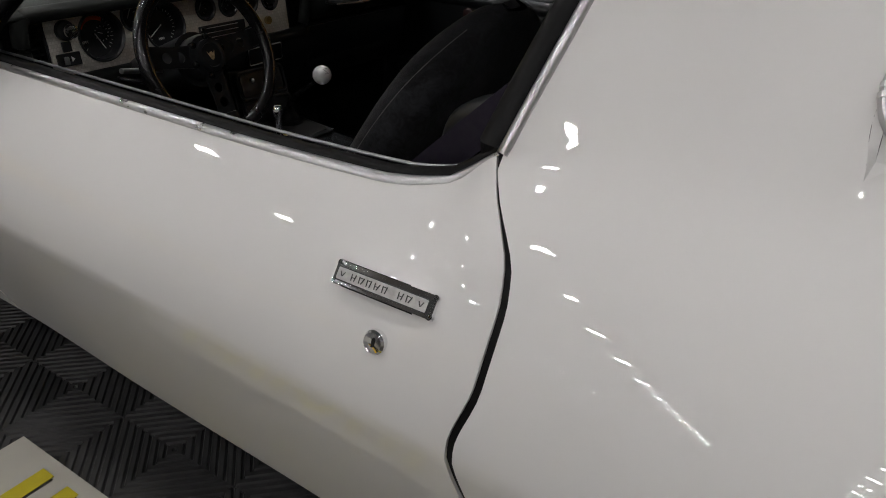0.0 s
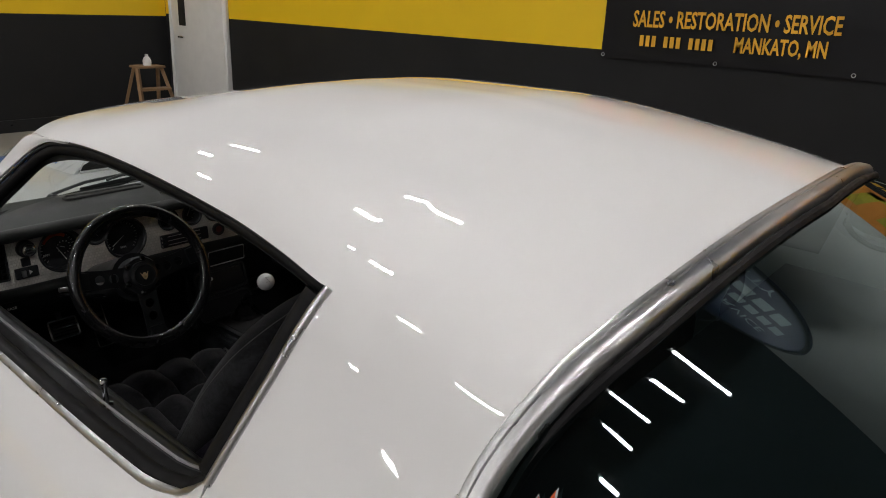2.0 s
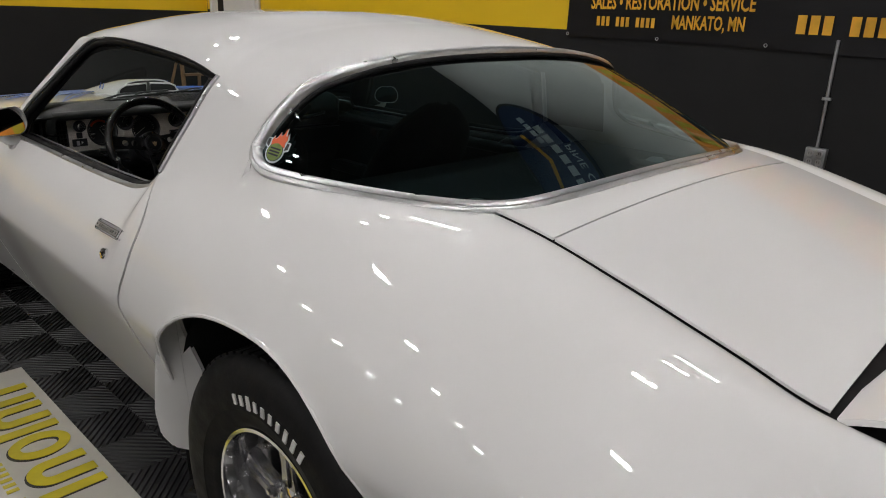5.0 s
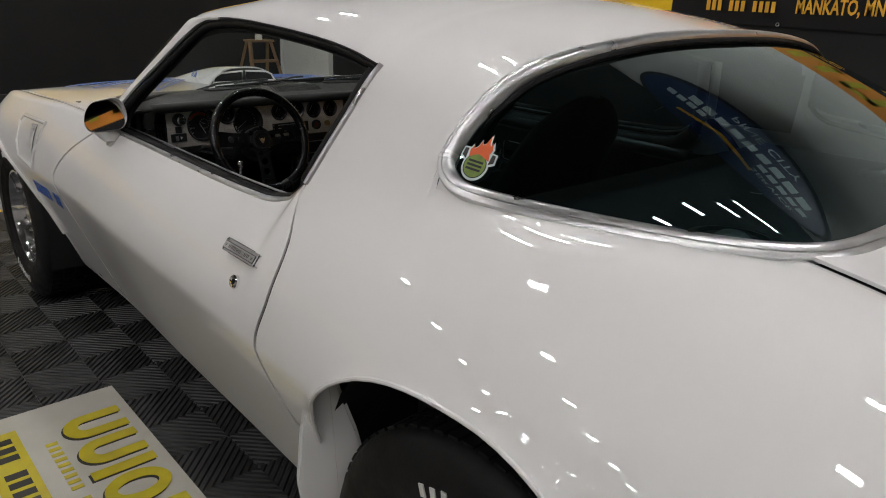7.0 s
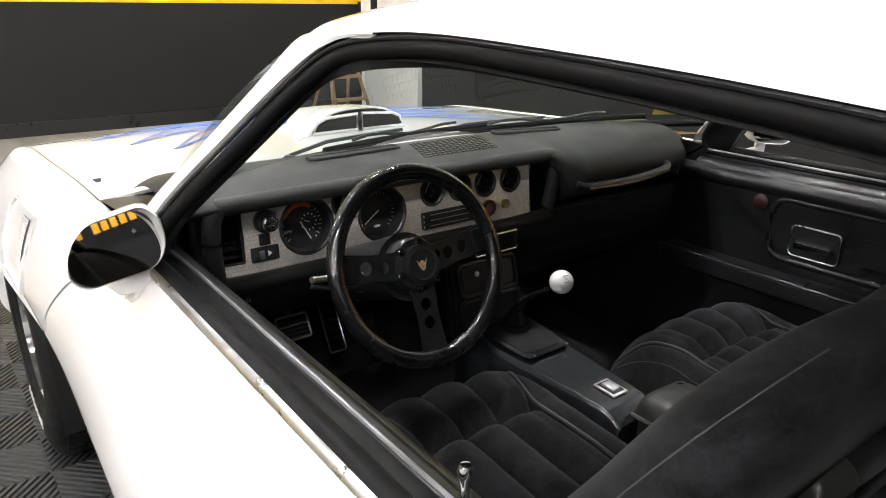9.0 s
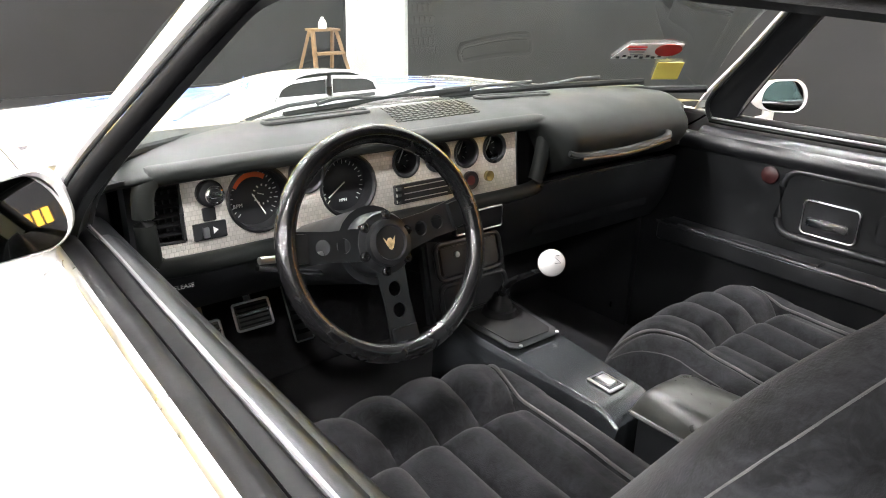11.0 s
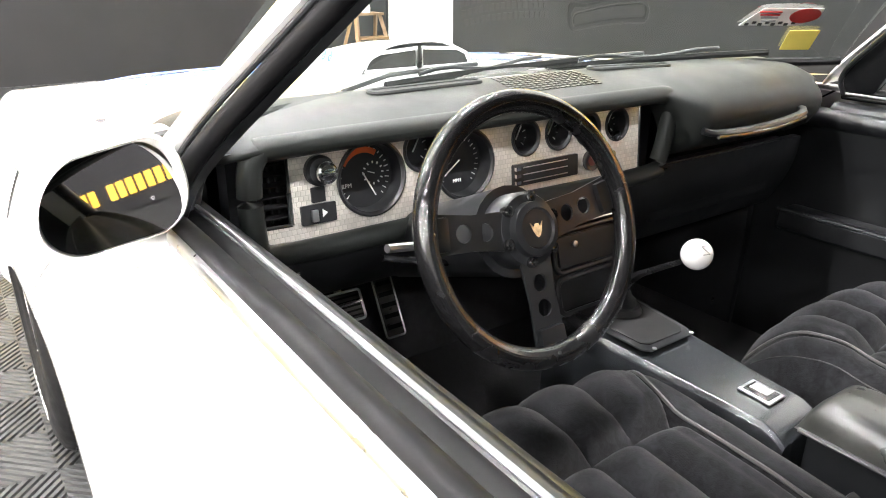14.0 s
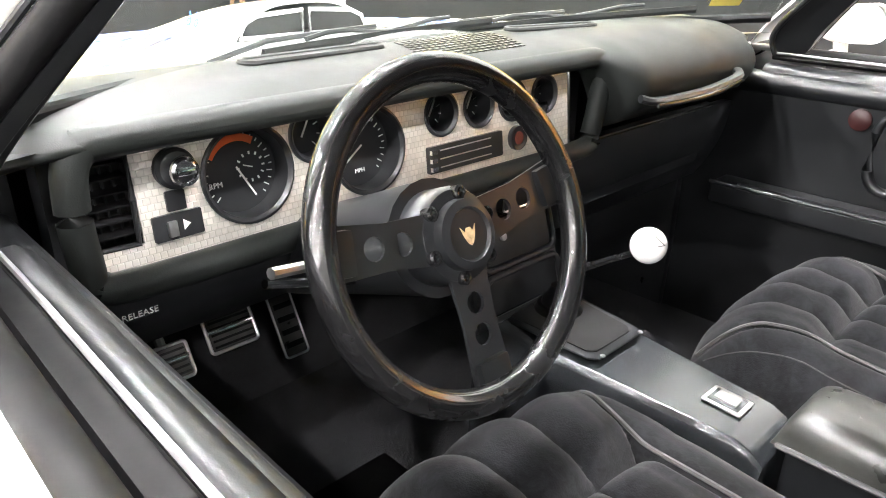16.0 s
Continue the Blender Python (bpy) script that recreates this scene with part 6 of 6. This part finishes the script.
def tile_mesh():
    """A square tile of four quarters with diagonal ribs that turn by a right angle from quarter to quarter."""
    bm = bmesh.new()
    h = TS / 2 - 0.001
    join(bm, box(-h, h, -h, h, -0.016, -0.006))
    q, n = TS / 2 - 0.003, 14
    for a in (0, 1):
        for b in (0, 1):
            ox, oy, turn = (a - 0.5) * TS / 2, (b - 0.5) * TS / 2, -1 if (a + b) % 2 else 1
            for k in range(n):
                sec = []
                for off, z in ((-0.0115, -0.006), (-0.0078, 0.0), (0.0078, 0.0), (0.0115, -0.006)):
                    c = min(q - 0.001, max(0.001 - q, q * (2 * (k + 0.5) / n - 1) + off))
                    lo, hi = max(-q / 2, c - q / 2), min(q / 2, c + q / 2)
                    sec.append(((lo, (c - lo), z), (hi, (c - hi), z)))
                for (p0, p1), (r0, r1) in zip(sec, sec[1:]):
                    bm.faces.new([bm.verts.new((ox + x * turn, oy + y, z)) for x, y, z in (p0, p1, r1, r0)])
    bmesh.ops.recalc_face_normals(bm, faces=bm.faces[:])
    me = bpy.data.meshes.new("tile")
    bm.normal_update()
    bm.to_mesh(me)
    bm.free()
    me.materials.append(TILE_B)
    return me


tile_kinds = [tile_mesh()] * 2
X0, Y0 = -2.81, -3.49
far_v, far_f = [], [[], []]
for i in range(17):
    for j in range(14):
        x, y = X0 + TS * (i + 0.5), Y0 + TS * (j + 0.5)
        if x < 2.2 and y < 0.3:
            ob = new("tile", tile_kinds[(i + j) % 2])
            ob.location = (x, y, 0)
            ob.parent = tiles
        else:
            k, h = len(far_v), TS / 2 - 0.0015
            far_v += [(x - h, y - h, -0.001), (x + h, y - h, -0.001), (x + h, y + h, -0.001), (x - h, y + h, -0.001)]
            far_f[0].append((k, k + 1, k + 2, k + 3))
me = bpy.data.meshes.new("far_tiles")
me.from_pydata(far_v, [], far_f[0])
me.materials.append(TILE_A)
ob = new("far_tiles", me)
ob.parent = tiles
tagged(ob, kind="stuff")
edge = tagged(part("tile_edge", box(X0 - 0.06, X0, Y0, Y0 + 14 * TS, -0.016, -0.001, 0.003), EDGE_Y, None), "yellow ramp edge strip of the tiled floor", "floor edge", kind="structure")

# floor sign lying beside the car
fs = empty("floor_sign", "cream floor sign board with yellow block graphics lying on tiles", "sign")
part("board", box(-0.335, 1.42, -1.36, -0.872, 0.0005, 0.0065, 0.002), SIGNBOARD, fs, "cream board")


def sign_shape(name, kind, x, y, mat, z):
    """One broad rounded shape of the headline: an arch, a ring or bars."""
    w, h, st = 0.135, 0.180, 0.042
    bm = bmesh.new()
    arc = lambda r, c0, c1, n: [(w / 2 + r * math.cos(radians(c0 + (c1 - c0) * k / n)), -h + w / 2 + r * math.sin(radians(c0 + (c1 - c0) * k / n))) for k in range(n + 1)]
    at = pose(x, y, z)
    if kind == "arch":
        prism([(0, 0)] + arc(w / 2, 180, 360, 12) + [(w, 0), (w - st, 0)] + arc(w / 2 - st, 360, 180, 10) + [(st, 0)], 0.0012, at, bm)
    elif kind == "ring":
        o, i = ellipse(w * 0.56, h / 2, 28, w / 2, -h / 2), ellipse(w * 0.56 - st, h / 2 - st * 0.8, 28, w / 2, -h / 2)
        join(bm, plate(o, [i], 0.0012, at))
    else:
        prism([(0, 0), (st, 0), (st, -h), (0, -h)], 0.0012, at, bm)
    return part(name, bm, mat, fs, smooth=False)


for kind, x in (("arch", -0.195), ("arch", -0.035), ("bar", 0.128), ("ring", 0.195), ("arch", 0.368), ("bar", 0.535)):
    sign_shape("block_shadow", kind, x + 0.006, -0.905 - 0.007, SIGN_K, 0.0066)
    sign_shape("block", kind, x, -0.905, SIGN_Y, 0.0080)
for k in range(24):
    if k not in (9, 11, 18):
        part("small_letter", box(-0.10 + 0.032 * k, -0.10 + 0.032 * k + 0.018, -1.145, -1.112, 0.0068, 0.0078), SIGN_Y, fs, smooth=False)
part("yellow_band", box(-0.24, 1.3, -1.300, -1.195, 0.0066, 0.0074), SIGN_Y, fs, "yellow band", smooth=False)
for k in range(24):
    if k != 3:
        part("band_letter", box(-0.20 + 0.048 * k, -0.20 + 0.048 * k + 0.030, -1.275, -1.217, 0.0076, 0.0084), SIGN_K, fs, smooth=False)

# banner on the wall
bn = empty("wall_banner", "large black and orange vinyl banner with gold lettering", "banner")


def sheet(u, v):
    return Vector((-1.075 + 5.2 * u, YN - 0.012 - 0.006 * noise.noise((u * 9, v * 3, 0)), 1.215 + 0.98 * v + 0.010 * math.sin(u * 9.5)))


part("banner_sheet", grid(lambda u, v: sheet(u, 0.47 * v), 60, 10, True, None, 0.002), BANNER, bn, "black lower part of banner")
part("banner_top", grid(lambda u, v: sheet(u, 0.47 + 0.53 * v), 60, 12, True, None, 0.002), BANNER_O, bn, "orange upper part of banner")
face = lambda x, z: axes((x, YN - 0.028, z), (1, 0, 0.012), (0, 0, 1))
words("SALES • RESTORATION • SERVICE", 0.150, face(-0.185, 1.497), GOLD, bn, "banner_lettering", 0.001, "gold service lettering", 0.60, bold=0.003)
words("MANKATO, MN", 0.135, face(0.147, 1.362), GOLD, bn, "banner_town", 0.001, "gold town name", 0.585, bold=0.003)
for k in range(12):
    if k not in (3, 7):
        part("banner_bar", box(-0.030, -0.030 + 0.028, -0.036, 0.036, 0, 0.002, m=face(-0.75 + 0.044 * k, 1.352)), GOLD, bn, smooth=False)
for k in range(38):
    if k not in (3, 22, 30):
        part("banner_bar", box(-0.03, 0.028, -0.060, 0.060, 0, 0.002, m=face(0.80 + 0.082 * k, 1.385)), GOLD, bn, smooth=False)
big = bmesh.new()
for k in range(6):
    x = -0.75 + 0.50 * k
    for x0, x1, z0, z1 in ((0, 0.10, 0, 0.42), (0.26, 0.36, 0, 0.42), (0, 0.36, 0.34, 0.42) if k % 2 else (0, 0.36, 0, 0.08)):
        box(x + x0, x + x1, z0, z1, 0, 0.002, bm=big, m=axes((0, YN - 0.030, 1.73), (1, 0, 0), (0, 0, 1)) @ Matrix.Diagonal((1, 0.85, 1, 1)))
part("banner_blocks", big, SIGN_Y, bn, "large yellow block letters", smooth=False)
for k in range(6):
    part("grommet", lathe([(0.008, 0.004), (0.013, 0.006), (0.014, 0.002), (0.008, 0.002)], 16, None, axes((-1.05 + 0.82 * k, YN - 0.03, 1.24), (1, 0, 0), (0, 0, 1))), GALV, bn)

# conduit and socket box
cd = empty("socket_box", "grey steel socket box fed by a conduit on the black wall", "socket")
part("box_body", box(0.985, 1.115, YN - 0.055, YN, 0.47, 0.60, 0.005), GALV, cd)
for dx in (-0.03, 0.03):
    for dz in (-0.028, 0.028):
        sk = part("socket", prism(rounded(0.036, 0.042, 0.012), 0.003, axes((1.05 + dx, YN - 0.055, 0.535 + dz), (1, 0, 0), (0, 0, 1))), STEEL, cd, smooth=False)
        for ex in (-0.007, 0.007):
            part("slot", box(ex - 0.0015, ex + 0.0015, -0.004, 0.010, 0.003, 0.0036, m=axes((1.05 + dx, YN - 0.055, 0.535 + dz), (1, 0, 0), (0, 0, 1))), DARK, sk)
part("conduit", tube([(1.045, YN - 0.016, 0.60), (1.04, YN - 0.016, 1.30)], 0.011, 12), GALV, cd, "thin steel conduit")
part("conduit_strap", box(1.015, 1.07, YN - 0.030, YN, 0.915, 0.935, 0.003), GALV, cd)

# white door in the far corner
dr = tagged(new("door_1"), "white steel door with a small window and lever handle", "door", kind="structure")
part("leaf", box(-6.92, -5.86, YN - 0.05, YN - 0.002, 0.01, 2.10, 0.006), WHITE_FLAT, dr)
part("door_frame", tube([(-6.96, YN - 0.03, 0), (-6.96, YN - 0.03, 2.15), (-5.82, YN - 0.03, 2.15), (-5.82, YN - 0.03, 0)], 0.05, 4), WHITE_FLAT, dr)
part("door_window", box(-6.76, -6.62, YN - 0.058, YN - 0.048, 1.15, 1.75, 0.004), DARK, dr, "narrow dark window")
part("door_lever", tube([(-6.70, YN - 0.05, 1.02), (-6.70, YN - 0.11, 1.02), (-6.58, YN - 0.11, 1.02)], 0.012, 8), CHROME, dr)

# wooden step ladder
ld = empty("step_ladder", "pale wooden step ladder standing by the far wall", "ladder")
LX, LY = -6.45, 3.02
for dy in (-0.24, 0.24):
    part("back_rail", tube([(LX - 0.28, LY + dy, 0), (LX - 0.04, LY + dy * 0.6, 0.70)], 0.022, 4), WOOD, ld)
    part("front_rail", tube([(LX + 0.30, LY + dy, 0), (LX + 0.04, LY + dy * 0.6, 0.70)], 0.026, 4), WOOD, ld)
for k in range(2):
    part("step", box(LX + 0.14 - 0.09 * k, LX + 0.28 - 0.09 * k, LY - 0.20 + 0.03 * k, LY + 0.20 - 0.03 * k, 0.22 + 0.24 * k, 0.245 + 0.24 * k, 0.003), WOOD, ld)
part("top_step", box(LX - 0.11, LX + 0.11, LY - 0.16, LY + 0.16, 0.70, 0.725, 0.004), WOOD, ld)
tagged(part("spray_bottle", lathe([(0.045, 0), (0.047, 0.05), (0.036, 0.08), (0.018, 0.10), (0.018, 0.12), (0, 0.12)], 16, None, pose(LX, LY, 0.725)), WHITE_FLAT), "small white bottle on top of the ladder", "bottle")

# oval enamel sign hung from the ceiling on two rods
ov = empty("oval_sign", "large dark blue oval hanging sign with pale lettering", "sign")
om = axes((1.30, 3.02, 4.16), (1, 0, 0), (0, 0, 1))
part("oval_board", prism(ellipse(1.20, 0.74, 48), 0.06, om @ pose(0, 0, -0.03), None, 0.006), NAVY, ov, "dark blue board", smooth=False)
part("oval_rim", tube([om @ Vector((x, y, 0.028)) for x, y in ellipse(1.17, 0.71, 64)], 0.022, 8, True), SIGN_K, ov)
words("PINE CITY", 0.19, om @ pose(0.15, -0.54, 0.034), PALE, ov, "oval_lettering", 0.001, "pale lettering")
words("SERVICE", 0.15, om @ pose(0.62, 0.16, 0.034), PALE, ov, "oval_lettering", 0.001, "pale lettering")
bars = bmesh.new()
for cx, row, n, w in ((0.12, -0.26, 9, 0.135), (0.66, -0.04, 5, 0.10), (-0.62, -0.08, 4, 0.10)):
    for k in range(n):
        box(cx + (k - n / 2) * w * 1.3, cx + (k - n / 2) * w * 1.3 + w, row - w * 0.6, row + w * 0.6, 0.031, 0.034, bm=bars, m=om)
part("oval_bars", bars, PALE, ov, "pale lettering bars", smooth=False)
part("oval_chevron", prism([(-0.62, 0.22), (-0.12, 0.02), (0.38, 0.22), (0.38, 0.30), (-0.12, 0.11), (-0.62, 0.30)], 0.004, om @ pose(0, 0, 0.031)), GOLD, ov, "gold chevron", smooth=False)
for e in (-0.7, 0.7):
    part("hanging_rod", tube([om @ Vector((e, 0.58, 0)), om @ Vector((e, CEIL - 4.16 + 0.01, 0))], 0.008, 6), STEEL, ov)
